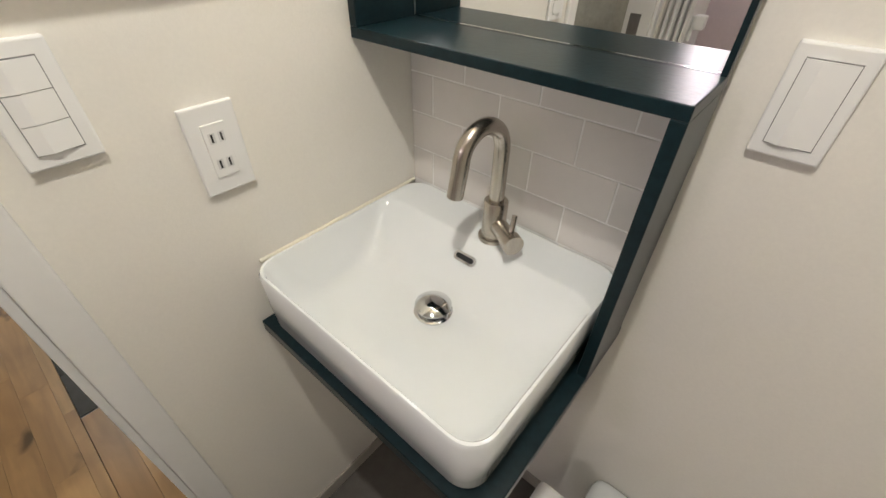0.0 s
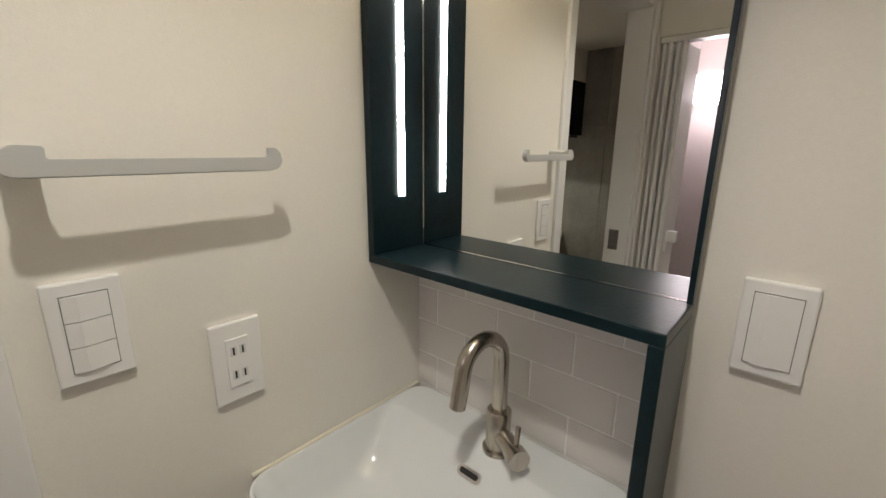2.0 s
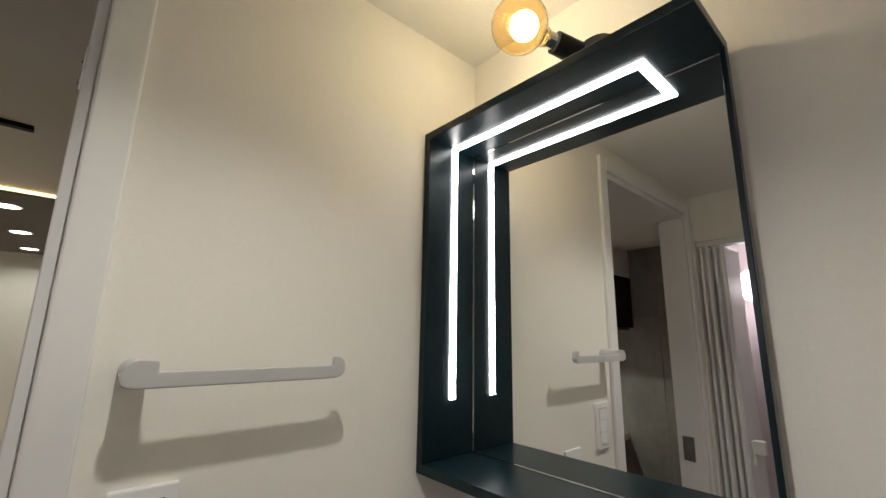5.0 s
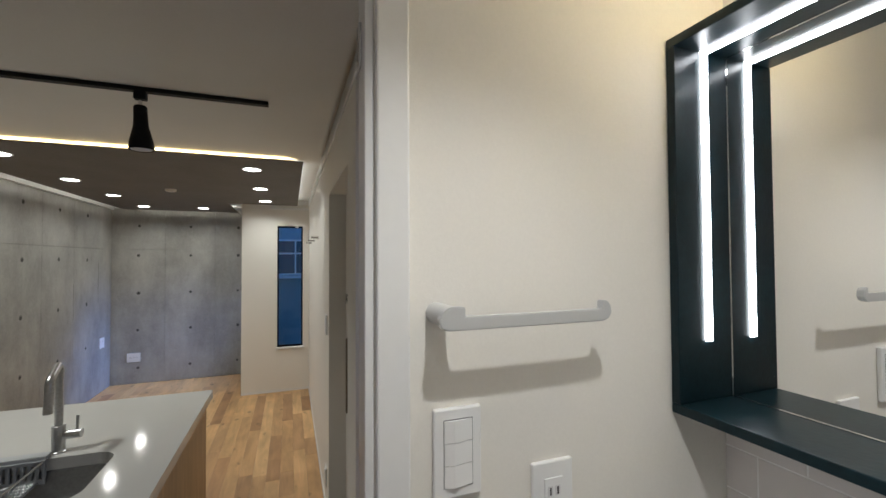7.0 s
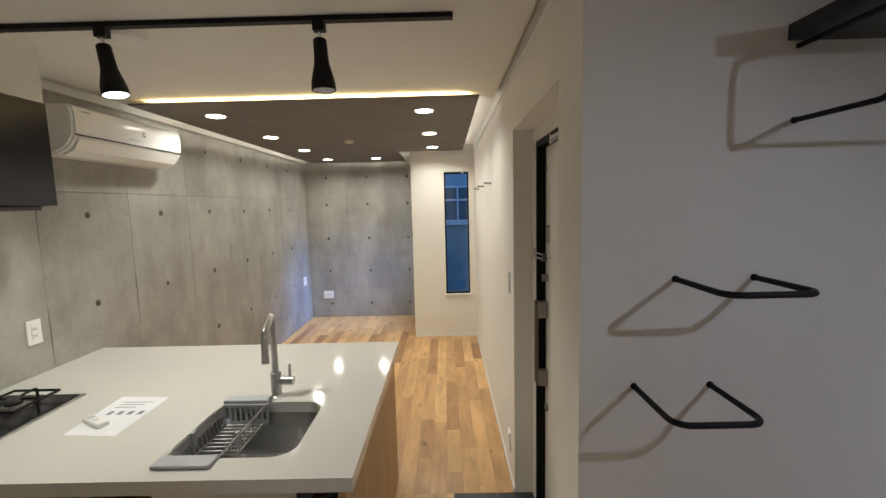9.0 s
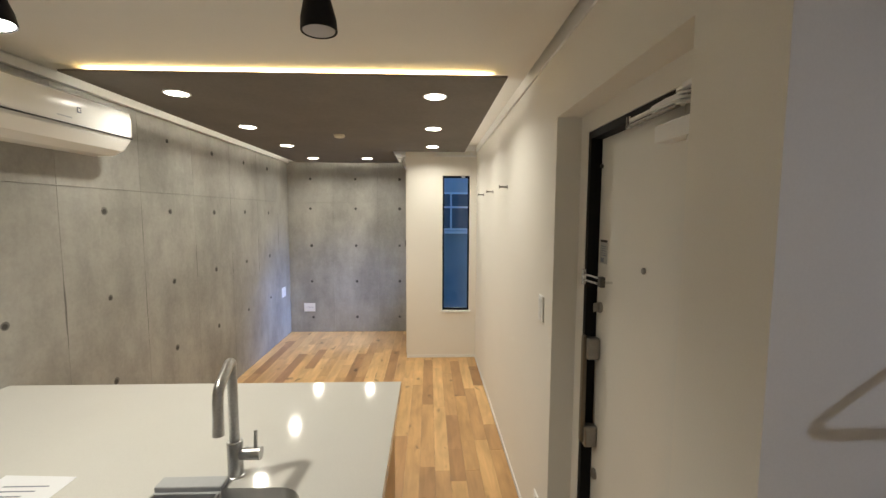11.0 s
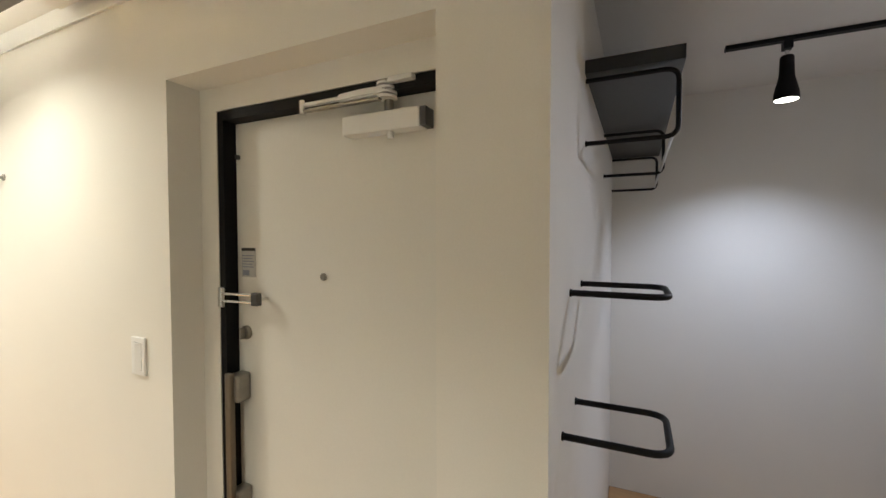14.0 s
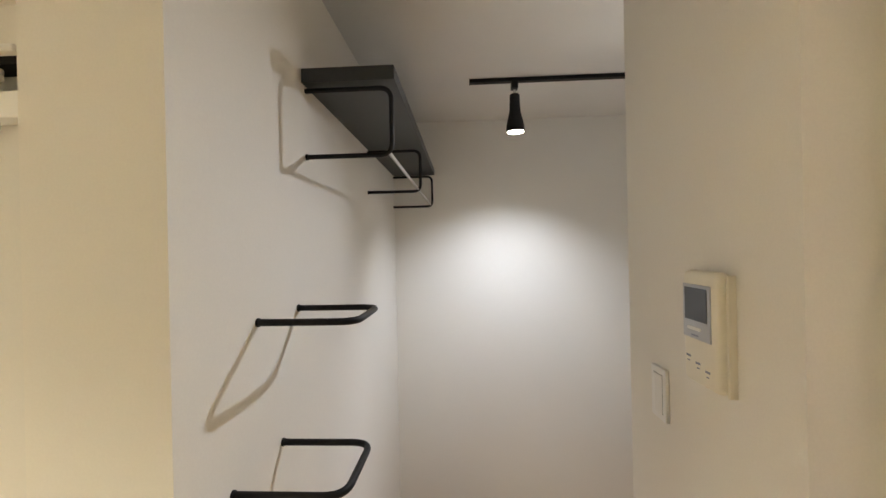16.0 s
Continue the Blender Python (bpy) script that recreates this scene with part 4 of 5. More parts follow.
def worktop():
    t = thing("island_worktop", (ISX0 + ISX1) / 2, (ISY0 + ISY1) / 2, ISZ - 0.046, 0, "white quartz worktop of the kitchen island", "worktop")
    cx, cy = (ISX0 + ISX1) / 2, (ISY0 + ISY1) / 2
    outer = [(ISX0 - cx, ISY0 - cy), (ISX1 - cx, ISY0 - cy), (ISX1 - cx, ISY1 - cy), (ISX0 - cx, ISY1 - cy)]
    hole = round_rect(SX0 - cx, SX1 - cx, SY0 - cy, SY1 - cy, 0.075, 8)
    bm = bmesh.new()

    def layer(z):
        o = [bm.verts.new((*p, z)) for p in outer]
        h = [bm.verts.new((*p, z)) for p in hole]
        return o, h
    o0, h0 = layer(0.0)
    o1, h1 = layer(0.046)
    for o, h in ((o0, h0), (o1, h1)):
        edges = [bm.edges.new((a, b)) for a, b in zip(o, o[1:] + o[:1])] + [bm.edges.new((a, b)) for a, b in zip(h, h[1:] + h[:1])]
        bmesh.ops.triangle_fill(bm, edges=edges, use_beauty=True)
    for a, b in ((o0, o1), (h1, h0)):
        n = len(a)
        for k in range(n):
            bm.faces.new((a[k], a[(k + 1) % n], b[(k + 1) % n], b[k]))
    bmesh.ops.recalc_face_normals(bm, faces=bm.faces[:])
    part("slab", bm, QUARTZ, t)


SX0, SX1, SY0, SY1 = -2.105, -1.715, -1.085, -0.650
worktop()


def island_cabinet():
    t = thing("island_cabinet", -2.2, -1.3, 0, 0, "oak-veneered kitchen island base, open on the kitchen side", "cabinet")
    X = lambda x: x + 2.2
    Y = lambda y: y + 1.3
    part("end_panel", box(X(-2.80), X(-1.625), Y(-0.475), Y(-0.452), 0.0, 0.829, bevel=0.002), PANELWOOD, t)
    part("back_panel", box(X(-2.84), X(-2.80), Y(-2.23), Y(-0.452), 0.0, 0.829, bevel=0.002), PANELWOOD, t)
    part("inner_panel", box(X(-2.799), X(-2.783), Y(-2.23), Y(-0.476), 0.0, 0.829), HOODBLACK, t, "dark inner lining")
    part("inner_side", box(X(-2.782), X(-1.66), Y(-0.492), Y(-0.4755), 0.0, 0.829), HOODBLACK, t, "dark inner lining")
    part("support_leg", box(X(-1.68), X(-1.645), Y(-0.530), Y(-0.495), 0.0, 0.829, bevel=0.002), BLACK, t)


island_cabinet()


def sink():
    t = thing("kitchen_sink", (SX0 + SX1) / 2, (SY0 + SY1) / 2, 0.66, 0, "stainless undermount kitchen sink with rounded corners", "sink")
    hx, hy = (SX1 - SX0) / 2, (SY1 - SY0) / 2
    bm = bmesh.new()
    rows = []
    for inset, r, z in ((-0.012, 0.085, 0.170), (0.004, 0.075, 0.170), (0.010, 0.075, 0.160), (0.016, 0.07, 0.03), (0.035, 0.06, 0.008), (0.09, 0.03, 0.004)):
        rows.append([bm.verts.new((px, py, z)) for px, py in round_rect(-hx + inset, hx - inset, -hy + inset, hy - inset, r, 8)])
    n = len(rows[0])
    for a, b in zip(rows, rows[1:]):
        for k in range(n):
            bm.faces.new((a[k], a[(k + 1) % n], b[(k + 1) % n], b[k]))
    bm.faces.new(rows[-1])
    bmesh.ops.recalc_face_normals(bm, faces=bm.faces[:])
    part("bowl", bm, mat("dull_sink_steel", (0.30, 0.30, 0.30), 0.35, 0.9, grain=80, vary=0.1), t, smooth=True)
    part("waste", lathe([(0.055, 0.004), (0.055, 0.008), (0.04, 0.010), (0.0, 0.007)], (0, 0, 0), seg=28), STEEL, t, smooth=True)
    part("outer_shell", box(-hx - 0.03, hx + 0.03, -hy - 0.02, hy + 0.02, -0.01, 0.002), mat("sink_coating", (0.62, 0.58, 0.52), 0.6), t, "pale coated underside")
    for bx in ((-hx - 0.03, -hx - 0.022), (hx + 0.022, hx + 0.03)):
        part("shell_side", box(*bx, -hy - 0.02, hy + 0.02, 0.0025, 0.169), bpy.data.materials["sink_coating"], t, "pale coated underside")


sink()


hose = thing("gas_hose", -1.86, -1.47, 0.0, 0, "pale grey gas hose under the worktop", "hose")
part("tube", tube(rounded([(0, 0, 0), (0, 0, 0.55), (-0.06, -0.10, 0.70), (-0.06, -0.12, 0.83)], 0.08), 0.009, 12), SILVER, hose, smooth=True)


def sink_rack():
    t = thing("drying_rack", -1.90, -0.985, 0.80, 0, "grey plastic and wire drying rack in the sink", "drying rack")
    GREYP = mat("grey_rack_plastic", (0.40, 0.41, 0.43), 0.45, vary=0.02)
    part("end_tray", box(0.185, 0.245, -0.095, 0.095, 0.079, 0.091, bevel=0.004), GREYP, t)
    part("end_tray", box(-0.235, -0.185, -0.09, 0.10, 0.079, 0.097, bevel=0.004), GREYP, t)
    comb = box(-0.186, -0.176, -0.09, 0.10, -0.008, 0.012, bevel=0.002)
    box(-0.186, -0.176, -0.09, 0.10, 0.068, 0.082, bevel=0.002, bm=comb)
    part("comb_frame", comb, GREYP, t)
    for k in range(9):
        yy = -0.085 + k * 0.022
        part("comb_tooth", box(-0.186, -0.176, yy, yy + 0.010, 0.011, 0.069), GREYP, t)
    for yy in (-0.088, 0.092):
        part("side_wire", tube([(-0.18, yy, 0.078), (0.20, yy, 0.078)], 0.0035, 8), STEEL, t, smooth=True)
        part("side_wire", tube([(-0.18, yy * 0.85, 0.0), (0.18, yy * 0.85, 0.0)], 0.0035, 8), STEEL, t, smooth=True)
    for k in range(14):
        xx = -0.165 + 0.026 * k
        part("wire", tube([(xx, -0.088, 0.078), (xx, -0.075, 0.0), (xx, 0.078, 0.0), (xx, 0.092, 0.078)], 0.002, 6), STEEL, t)
    for yy in (-0.08, 0.085):
        part("clip", box(0.03, 0.05, yy - 0.008, yy + 0.008, 0.03, 0.088, bevel=0.003), GREYP, t)


sink_rack()


def kitchen_faucet(x, y, z):
    t = thing("kitchen_faucet", x, y, z, 0, "brushed steel swan-neck kitchen tap", "faucet")
    part("body", lathe([(0.026, 0.0), (0.026, 0.004), (0.023, 0.006), (0.023, 0.110), (0.021, 0.112)], (0, 0, 0)), STEEL, t, smooth=True)
    s = 0.0145
    path = rounded([(0, 0, 0.11), (0, 0, 0.368), (0.112, 0.014, 0.318), (0.122, 0.016, 0.200)], 0.030, 10)
    part("spout", tube(path, s, 18), STEEL, t, smooth=True)
    part("nozzle", cyl((0.1195, 0.0157, 0.225), (0.1225, 0.016, 0.195), 0.0155), STEEL, t, smooth=True)
    v = part("valve", cyl((0.0, 0.018, 0.070), (0.0, 0.078, 0.070), 0.019), STEEL, t, smooth=True)
    part("lever", tube([(0.0, 0.062, 0.085), (0.0, 0.064, 0.145)], 0.0055, 10), STEEL, v, smooth=True)


kitchen_faucet(-2.165, -0.880, ISZ)


def cooktop():
    t = thing("gas_cooktop", -1.95, -1.945, ISZ, 0, "black glass gas cooktop with cast iron grates", "cooktop")
    part("frame", box(-0.262, 0.262, -0.178, 0.178, 0.0005, 0.008, bevel=0.002), STEEL, t, "steel rim")
    part("glass", box(-0.248, 0.248, -0.164, 0.164, 0.008, 0.0115, bevel=0.001), HOODBLACK, t)
    for bx in (-0.12, 0.13):
        b = part("burner", lathe([(0.055, 0.011), (0.055, 0.018), (0.040, 0.020), (0.038, 0.030), (0.030, 0.033), (0.0, 0.033)], (bx, 0.0, 0), seg=28), STEEL, t, smooth=True)
        part("burner_cap", lathe([(0.030, 0.033), (0.030, 0.039), (0.024, 0.041), (0.0, 0.041)], (bx, 0.0, 0), seg=24), BLACK, b, smooth=True)
        g = part("grate", tube(rounded([(bx - 0.10, -0.10, 0.045), (bx + 0.10, -0.10, 0.045)], 0.01), 0.006, 8), BLACK, t, "cast iron grate")
        for p, q in (((-0.10, 0.10), (0.10, 0.10)), ((-0.10, -0.10), (-0.10, 0.10)), ((0.10, -0.10), (0.10, 0.10))):
            part("grate_bar", tube([(bx + p[0], p[1], 0.045), (bx + q[0], q[1], 0.045)], 0.006, 8), BLACK, g)
        for a in range(4):
            ca, sa = math.cos(a * math.pi / 2), math.sin(a * math.pi / 2)
            part("grate_finger", tube(rounded([(bx + 0.10 * ca, 0.10 * sa, 0.012), (bx + 0.10 * ca, 0.10 * sa, 0.056), (bx + 0.035 * ca, 0.035 * sa, 0.054)], 0.012, 4), 0.0055, 8), BLACK, g)


cooktop()


def paper_sheet():
    t = thing("instruction_sheet", -2.02, -1.463, ISZ, 0, "white printed sheet lying on the worktop", "paper")
    bm = prism([(0.148, -0.098), (0.160, 0.107), (-0.150, 0.105), (-0.163, -0.116)], 0.0, 0.0012)
    part("sheet", bm, PAPER, t)
    for k in range(4):
        part("print_block", box(-0.03, 0.0, -0.06 + 0.042 * k, -0.04 + 0.042 * k, 0.0011, 0.0016), INK, t)
    for k in range(3):
        part("print_line", box(-0.11 + 0.022 * k, -0.105 + 0.022 * k, -0.07, 0.06 - 0.02 * k, 0.0011, 0.0016), INK, t)
    r = thing("remote_control", -1.955, -1.505, ISZ + 0.0014, 62, "small white remote control lying on the paper sheet", "remote")
    part("shell", box(-0.060, 0.060, -0.021, 0.021, 0.0, 0.017, bevel=0.005, seg=3), PLASTIC, r)
    part("display", box(-0.050, -0.024, -0.013, 0.013, 0.0165, 0.0178), SILVER, r)
    part("button", box(-0.008, 0.012, -0.009, 0.009, 0.0165, 0.0185, bevel=0.001), GREYPLASTIC, r)


paper_sheet()


def range_hood():
    t = thing("range_hood", -1.86, -2.0, 1.70, 0, "glossy black range hood under a white duct box", "range hood")
    part("canopy", box(-0.335, 0.36, -0.243, 0.225, 0.030, 0.452, bevel=0.002), HOODBLACK, t)
    part("filter_rim", box(-0.30, 0.325, -0.23, 0.19, 0.010, 0.029, bevel=0.003), DARKSTEEL, t)
    part("duct_box", box(-0.331, 0.356, -0.243, 0.221, 0.453, 0.697), WALLPAPER, t, "white papered duct box")


range_hood()


def air_conditioner():
    t = thing("air_conditioner", -3.02, -2.245, 2.0, 0, "white wall-mounted air conditioner, closed", "air conditioner")
    L = 0.435
    prof = [(0.0, 0.0), (0.12, 0.004), (0.185, 0.035), (0.222, 0.085), (0.232, 0.115), (0.235, 0.20), (0.225, 0.245), (0.20, 0.258), (0.0, 0.258)]
    bm = bmesh.new()
    a = [bm.verts.new((-L, y, z)) for y, z in prof]
    b = [bm.verts.new((L, y, z)) for y, z in prof]
    n = len(prof)
    bm.faces.new(a); bm.faces.new(b[::-1])
    for k in range(n):
        bm.faces.new((a[k], b[k], b[(k + 1) % n], a[(k + 1) % n]))
    bmesh.ops.recalc_face_normals(bm, faces=bm.faces[:])
    bmesh.ops.bevel(bm, geom=[e for e in bm.edges if e.calc_length() < 0.4], offset=0.012, segments=3, affect='EDGES')
    part("casing", bm, WHITESHELL, t, smooth=True)
    part("seam", box(-L + 0.01, L - 0.01, 0.2275, 0.2345, 0.0985, 0.1045), SLOT, t, "dark seam under the front panel")
    bm = bmesh.new()
    fl = [(0.135, 0.004), (0.190, 0.030), (0.226, 0.078), (0.231, 0.082), (0.196, 0.026), (0.138, -0.002)]
    a = [bm.verts.new((-L + 0.04, y, z)) for y, z in fl]
    b = [bm.verts.new((L - 0.03, y, z)) for y, z in fl]
    bm.faces.new(a); bm.faces.new(b[::-1])
    for k in range(6):
        bm.faces.new((a[k], b[k], b[(k + 1) % 6], a[(k + 1) % 6]))
    bmesh.ops.recalc_face_normals(bm, faces=bm.faces[:])
    part("flap", bm, WHITESHELL, t, "white air flap")
    part("emblem", box(-0.075, -0.052, 0.234, 0.2362, 0.165, 0.192), INK, t, "small dark emblem")
    part("emblem_core", box(-0.069, -0.058, 0.2358, 0.2368, 0.172, 0.186), PLASTIC, t)
    part("mark", box(L - 0.11, L - 0.055, 0.2345, 0.2358, 0.222, 0.227), INK, t)
    part("sheet", box(-0.02, 0.06, 0.234, 0.2355, 0.13, 0.135), SILVER, t)


air_conditioner()
outlet(-2.46, -2.23, 1.10, 180, "white outlet plate on the concrete wall", 0.125, 0.075)
outlet(-6.45, -2.23, 0.62, 180, "white wall plate on the concrete wall", 0.13, 0.13, 1)
outlet(-6.72, -1.965, 0.352, 90, "wide white outlet on the concrete wall", 0.12, 0.155, 3, True)
rail = thing("wall_rail", -2.06, -2.23, 1.362, 0, "white utensil rail on the concrete wall", "rail")
part("bar", box(-0.19, 0.20, 0.035, 0.055, -0.012, 0.012, bevel=0.008, seg=3), PLASTIC, rail)
for rx in (-0.15, 0.16):
    part("bracket", cyl((rx, 0, 0), (rx, 0.04, 0), 0.008, seg=12), PLASTIC, rail)

# downlights, detector, ceiling canopy
for dx, dy in DOWN:
    t = thing("downlight", dx, dy, PANEL_Z, 0, "lit round recessed downlight in the dark panel", "downlight", "downlights in the ceiling panel")
    part("ring", lathe([(0.056, 0.004), (0.070, 0.0), (0.071, -0.003), (0.068, -0.005), (0.057, -0.003)], (0, 0, 0), seg=36), PLASTIC, t, smooth=True)
    part("lens", cyl((0, 0, -0.0045), (0, 0, -0.0015), 0.059, seg=32), LENS, t, "glowing lens")
d = thing("smoke_detector", -4.62, -1.065, PANEL_Z, 0, "small round beige smoke detector", "detector")
part("base", lathe([(0.048, 0.0), (0.048, -0.010), (0.042, -0.020), (0.020, -0.026), (0.0, -0.026)][::-1], (0, 0, 0)), IVORY, d, smooth=True)
d = thing("ceiling_plate", -2.13, -1.38, 2.388, 0, "white round ceiling plate above the track", "ceiling plate")
part("disc", lathe([(0.085, 0.0), (0.085, -0.012), (0.075, -0.022), (0.0, -0.024)][::-1], (0, 0, 0)), PLASTIC, d, smooth=True)
d = thing("curtain_rail", -5.60, 0.0, 2.318, 0, "white curtain rail above the narrow window", "curtain rail")
part("rail", box(-0.034, -0.012, -0.23, 0.24, -0.012, 0.012, bevel=0.004), TRIM, d)
for ry in (-0.18, 0.19):
    part("bracket", box(-0.04, -0.020, ry - 0.012, ry + 0.012, 0.0125, 0.034), TRIM, d)


d = thing("curtain_rail", -6.24, -0.595, 2.285, 0, "white curtain rail above the balcony door", "curtain rail")
part("rail", box(-0.42, 0.575, -0.012, 0.012, -0.012, 0.012, bevel=0.004), TRIM, d)
for rx in (-0.36, 0.05, 0.50):
    part("bracket", box(rx - 0.012, rx + 0.012, -0.010, 0.0348, 0.0125, 0.030), TRIM, d)
for k in range(4):
    part("runner", box(0.50 + 0.02 * k, 0.508 + 0.02 * k, -0.005, 0.005, -0.034, -0.0122), STEELGREY, d)

# ---- windows ----
win = thing("window_1", -5.68, 0.0185, 0.557, 0, "tall narrow fixed window with a black frame", "window", "", "structure")
for nm, b in (("frame_side", (-0.016, 0.014, -0.1535, -0.1355, 0.0, 1.543)), ("frame_side", (-0.016, 0.014, 0.1355, 0.1535, 0.0, 1.543)), ("frame_rail", (-0.016, 0.014, -0.135, 0.135, 0.0, 0.022)), ("frame_rail", (-0.016, 0.014, -0.135, 0.135, 1.520, 1.543))):
    part(nm, box(*b, bevel=0.001), BLACKFRAME, win, "black window frame")
g = part("pane", box(-0.003, 0.003, -0.1348, 0.1348, 0.0225, 1.5195), GLASS, win, "clear glass")
g.visible_shadow = False
part("window_sill", box(0.016, 0.062, -0.172, 0.172, -0.022, -0.001, bevel=0.002), TRIM, win, "thin white sill")
part("latch", box(0.012, 0.022, 0.06, 0.10, 1.524, 1.538), PLASTIC, win)

bal = thing("window_2", -6.24, -0.47, 0.04, 0, "black-framed balcony door", "window", "", "structure")
for b in ((-0.379, -0.345, -0.05, 0.02, 0, 2.079), (0.345, 0.379, -0.05, 0.02, 0, 2.079), (-0.344, 0.344, -0.05, 0.02, 0, 0.05), (-0.344, 0.344, -0.05, 0.02, 2.04, 2.079)):
    part("frame_bar", box(*b, bevel=0.002), BLACKFRAME, bal, "black door frame")
part("pull", box(0.350, 0.372, -0.105, -0.051, 1.24, 1.31, bevel=0.003), BLACK, bal)
g = part("pane", box(-0.3438, 0.3438, -0.020, -0.014, 0.0505, 2.0395), GLASS, bal, "clear glass")
g.visible_shadow = False

# outside: balcony floor, neighbour facade with a window, ground
tagged(finish("ground", box(-60, 40, -60, 60, -3.4, -3.3), FACADE), "grey ground outside", "ground", "", "structure")
tagged(finish("balcony_floor", box(-6.735, -5.80, -0.44, 1.2, -0.15, -0.03), FACADE), "grey balcony slab", "balcony", "", "structure")
nb = thing("neighbour_house", -8.6, 0.4, -3.3, 0, "pale neighbouring house with a window in blue dusk light", "house")
part("lower_wall", box(-0.2, 0.0, -5, 5, 0, 4.60), mat("slate_siding", (0.20, 0.26, 0.29), 0.7, grain=6, vary=0.08, big=0.9, big_vary=0.14), nb, "slate grey lower siding")
part("upper_wall", box(-0.2, -0.004, -5, 5, 4.6005, 8.5), FACADE, nb, "pale upper wall")
nw = part("window", box(-0.004, 0.05, -0.90, 0.18, 4.665, 5.36, bevel=0.005), TRIM, nb, "white-framed window")
part("pane", box(0.03, 0.056, -0.86, 0.13, 4.70, 5.07), mat("dark_pane", (0.10, 0.13, 0.16), 0.1), nw)
part("pane", box(0.03, 0.056, -0.86, 0.13, 5.105, 5.325), bpy.data.materials["dark_pane"], nw)
part("mullion", box(0.05, 0.070, -0.30, -0.27, 4.70, 5.325), TRIM, nw)
part("sill", box(0.0, 0.16, -0.98, 0.24, 4.605, 4.655, bevel=0.01), TRIM, nb, "pale window sill")

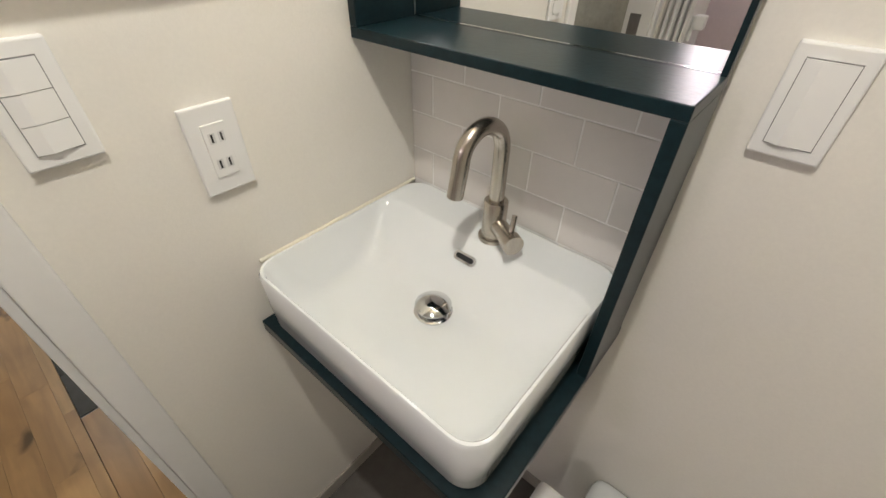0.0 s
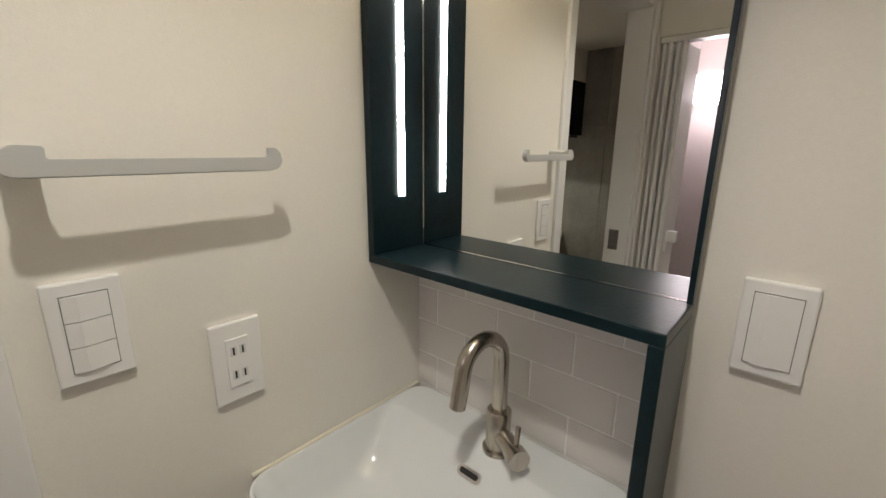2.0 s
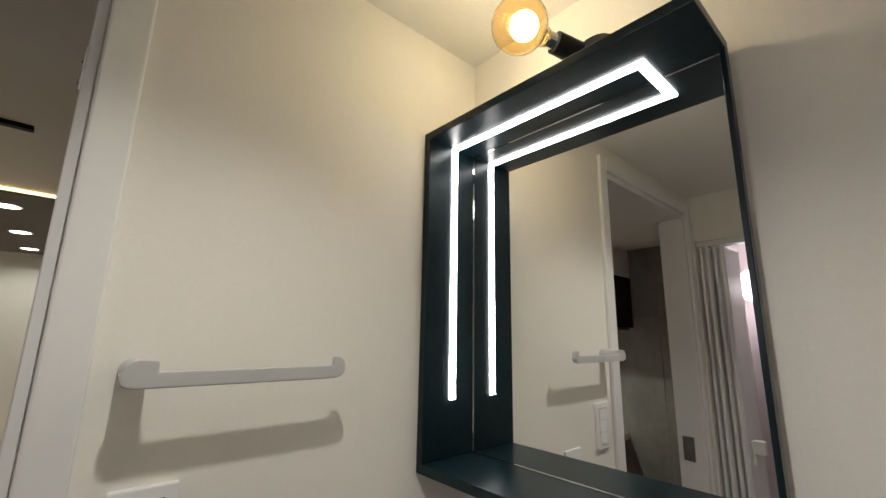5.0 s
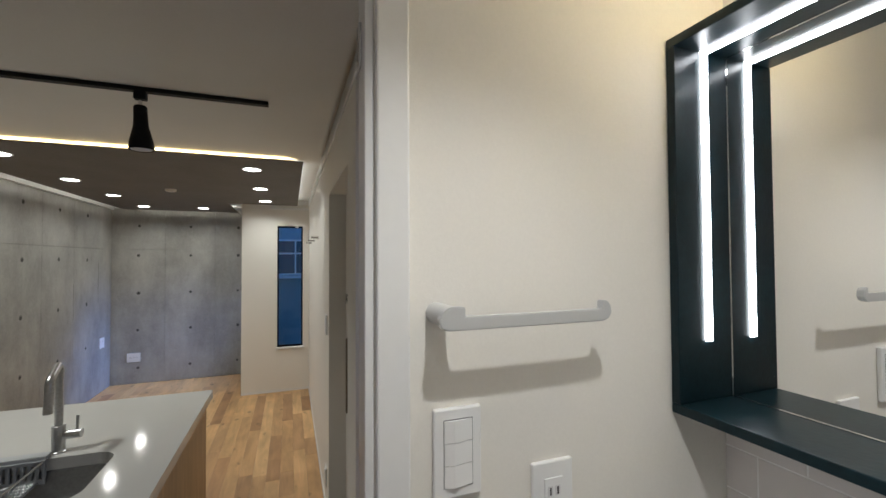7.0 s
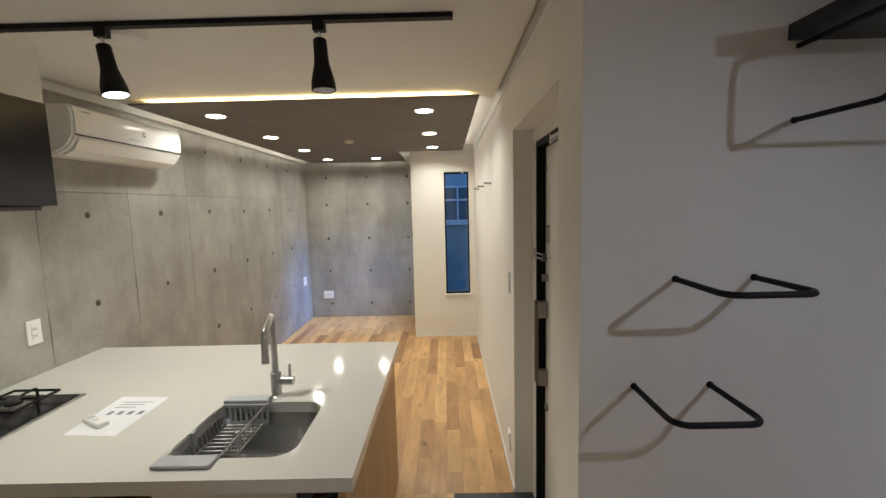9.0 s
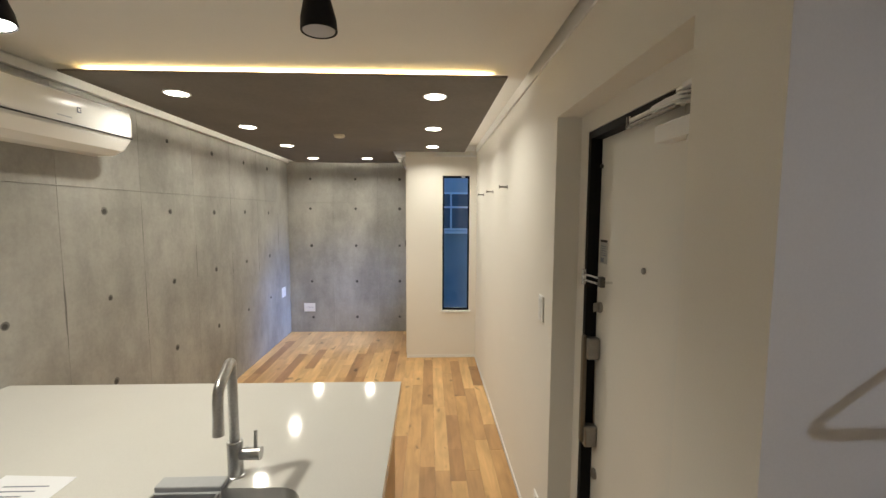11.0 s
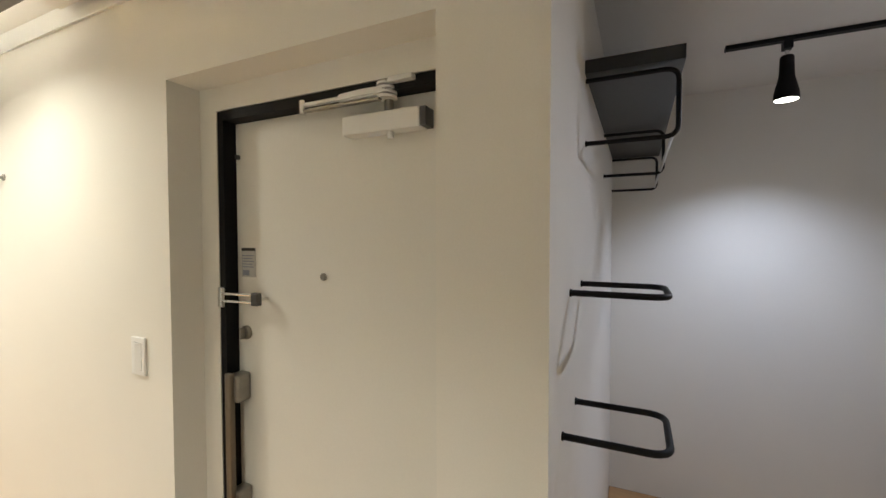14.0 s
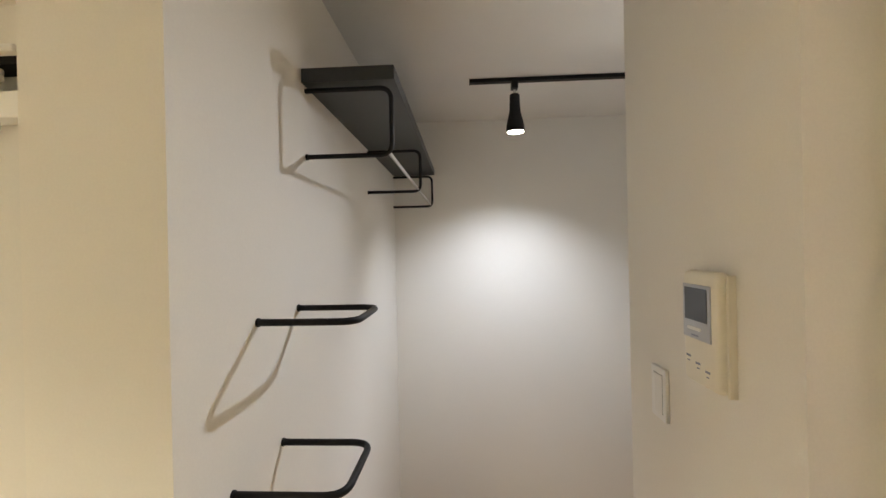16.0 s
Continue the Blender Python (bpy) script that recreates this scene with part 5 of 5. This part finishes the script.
# ---- pieces: concrete panels, slate tiles, oak planks ----
def concrete_panels():
    south = bpy.data.objects["wall_south"]
    west = bpy.data.objects["wall_west"]
    seams = [-6.735, -6.33, -5.70, -5.07, -4.44, -3.81, -3.18, -2.55, -1.92, -1.29, -0.668]
    J = 0.0006
    for a, b in zip(seams, seams[1:]):
        for z0, z1 in ((0.0, 1.815), (1.817, 2.43)):
            part("concrete_panel", box(a + J, b - J, -2.2449, -2.230, z0 + 0.001, z1, bevel=0.0007, seg=1), CONCRETE, south)
    ys = [-2.229, -1.61, -0.998, -0.562]
    for a, b in zip(ys, ys[1:]):
        for z0, z1 in ((0.0, 1.815), (1.817, 2.43)):
            part("concrete_panel", box(-6.7349, -6.720, a + J, b - J, z0 + 0.001, z1, bevel=0.0007, seg=1), CONCRETE, west)
    HOLE = mat("tie_hole", (0.055, 0.053, 0.050), 0.8, vary=0.15)
    RIM = mat("tie_hole_mortar", (0.16, 0.157, 0.148), 0.8, vary=0.15)
    for k in range(-1, 6):
        x = -2.862 - 0.631 * k
        for z in (0.635, 1.157, 1.680, 2.205):
            if z > 2 and x > -3.55: continue
            j = random.uniform(-0.006, 0.006)
            r = random.uniform(0.012, 0.0185)
            part("tie_hole", cyl((x + j, -2.231, z + j), (x + j, -2.2292, z + j), r * 1.35, seg=14), RIM, south)
            part("tie_hole_core", cyl((x + j + 0.002, -2.2295, z + j - 0.002), (x + j + 0.002, -2.2285, z + j - 0.002), r * 0.85, seg=12), HOLE, south)
    for y in (-1.92, -1.305, -0.70):
        for z in (0.21, 0.72, 1.222, 1.735, 2.14):
            j = random.uniform(-0.006, 0.006)
            r = random.uniform(0.012, 0.018)
            part("tie_hole", cyl((-6.721, y + j, z), (-6.7192, y + j, z), r * 1.35, seg=14), RIM, west)
            part("tie_hole_core", cyl((-6.7195, y + j, z), (-6.7185, y + j, z), r * 0.85, seg=12), HOLE, west)

    # short dark cracks along the formwork joints
    for x in seams[1:-1]:
        z = random.uniform(0.75, 1.15)
        while z < 1.75:
            n = random.uniform(0.25, 0.60)
            w = random.uniform(0.0025, 0.006)
            bm = bmesh.new()
            left, right = [], []
            for k in range(7):
                zz = z + n * k / 6
                half = w * (0.35 + 0.65 * math.sin(math.pi * k / 6)) * random.uniform(0.6, 1.2)
                off = random.uniform(-0.002, 0.002)
                left.append(bm.verts.new((x + off - half, -2.2294, zz))); right.append(bm.verts.new((x + off + half, -2.2294, zz)))
            for k in range(6):
                bm.faces.new((left[k], left[k + 1], right[k + 1], right[k]))
            part("joint_crack", bm, RIM, south)
            z += n + random.uniform(0.15, 0.5)


concrete_panels()

# entrance slate
slate = tagged(finish("floor_entrance", box(-2.70, -1.568, -0.108, 0.40, -0.0115, -0.004), GROUT), "dark slate tiled entrance floor", "floor", "", "structure")
for i in range(4):
    for k in range(2):
        a, b = -2.699 + 0.283 * i, -2.699 + 0.283 * (i + 1) - 0.003
        c, d_ = -0.107 + 0.254 * k, -0.107 + 0.254 * (k + 1) - 0.003
        part("tile", box(a, b, c, d_, -0.004, 0.0015, bevel=0.001, seg=1), SLATE, slate)

# oak floor
oak = tagged(finish("floor", box(-6.735, -0.669, -2.229, 0.243, -0.0118, -0.0085), SLOT), "oiled knotty oak plank floor", "floor", "", "structure")
rng = random.Random(7)
PW = 0.099


def lay(x0, x1, y0, y1, parent):
    y = y0
    while y < y1 - 0.005:
        e = min(y + PW, y1)
        x = x0 - rng.uniform(0, 0.5)
        while x < x1:
            n = x + rng.choice((0.35, 0.5, 0.62, 0.75, 0.9, 1.1))
            a, b = max(x, x0), min(n, x1)
            if b - a > 0.01:
                me_bm = box(a + 0.0004, b - 0.0004, y + 0.0004, e - 0.0004, -0.0085, 0.0 + rng.uniform(-0.0003, 0.0003))
                part("plank", me_bm, OAK, parent)
            x = n
        y = e


lay(-6.719, -2.702, -2.229, 0.243, oak)
lay(-2.702, -0.669, -2.229, -0.110, oak)
closet_floor = tagged(finish("floor_closet", box(-1.564, 0.899, -0.109, 2.299, -0.0118, -0.0085), SLOT), "oiled oak plank closet floor", "floor", "", "structure")
lay(-1.564, -0.669, -0.108, 0.79, closet_floor)
lay(-1.564, 0.899, 0.791, 2.299, closet_floor)
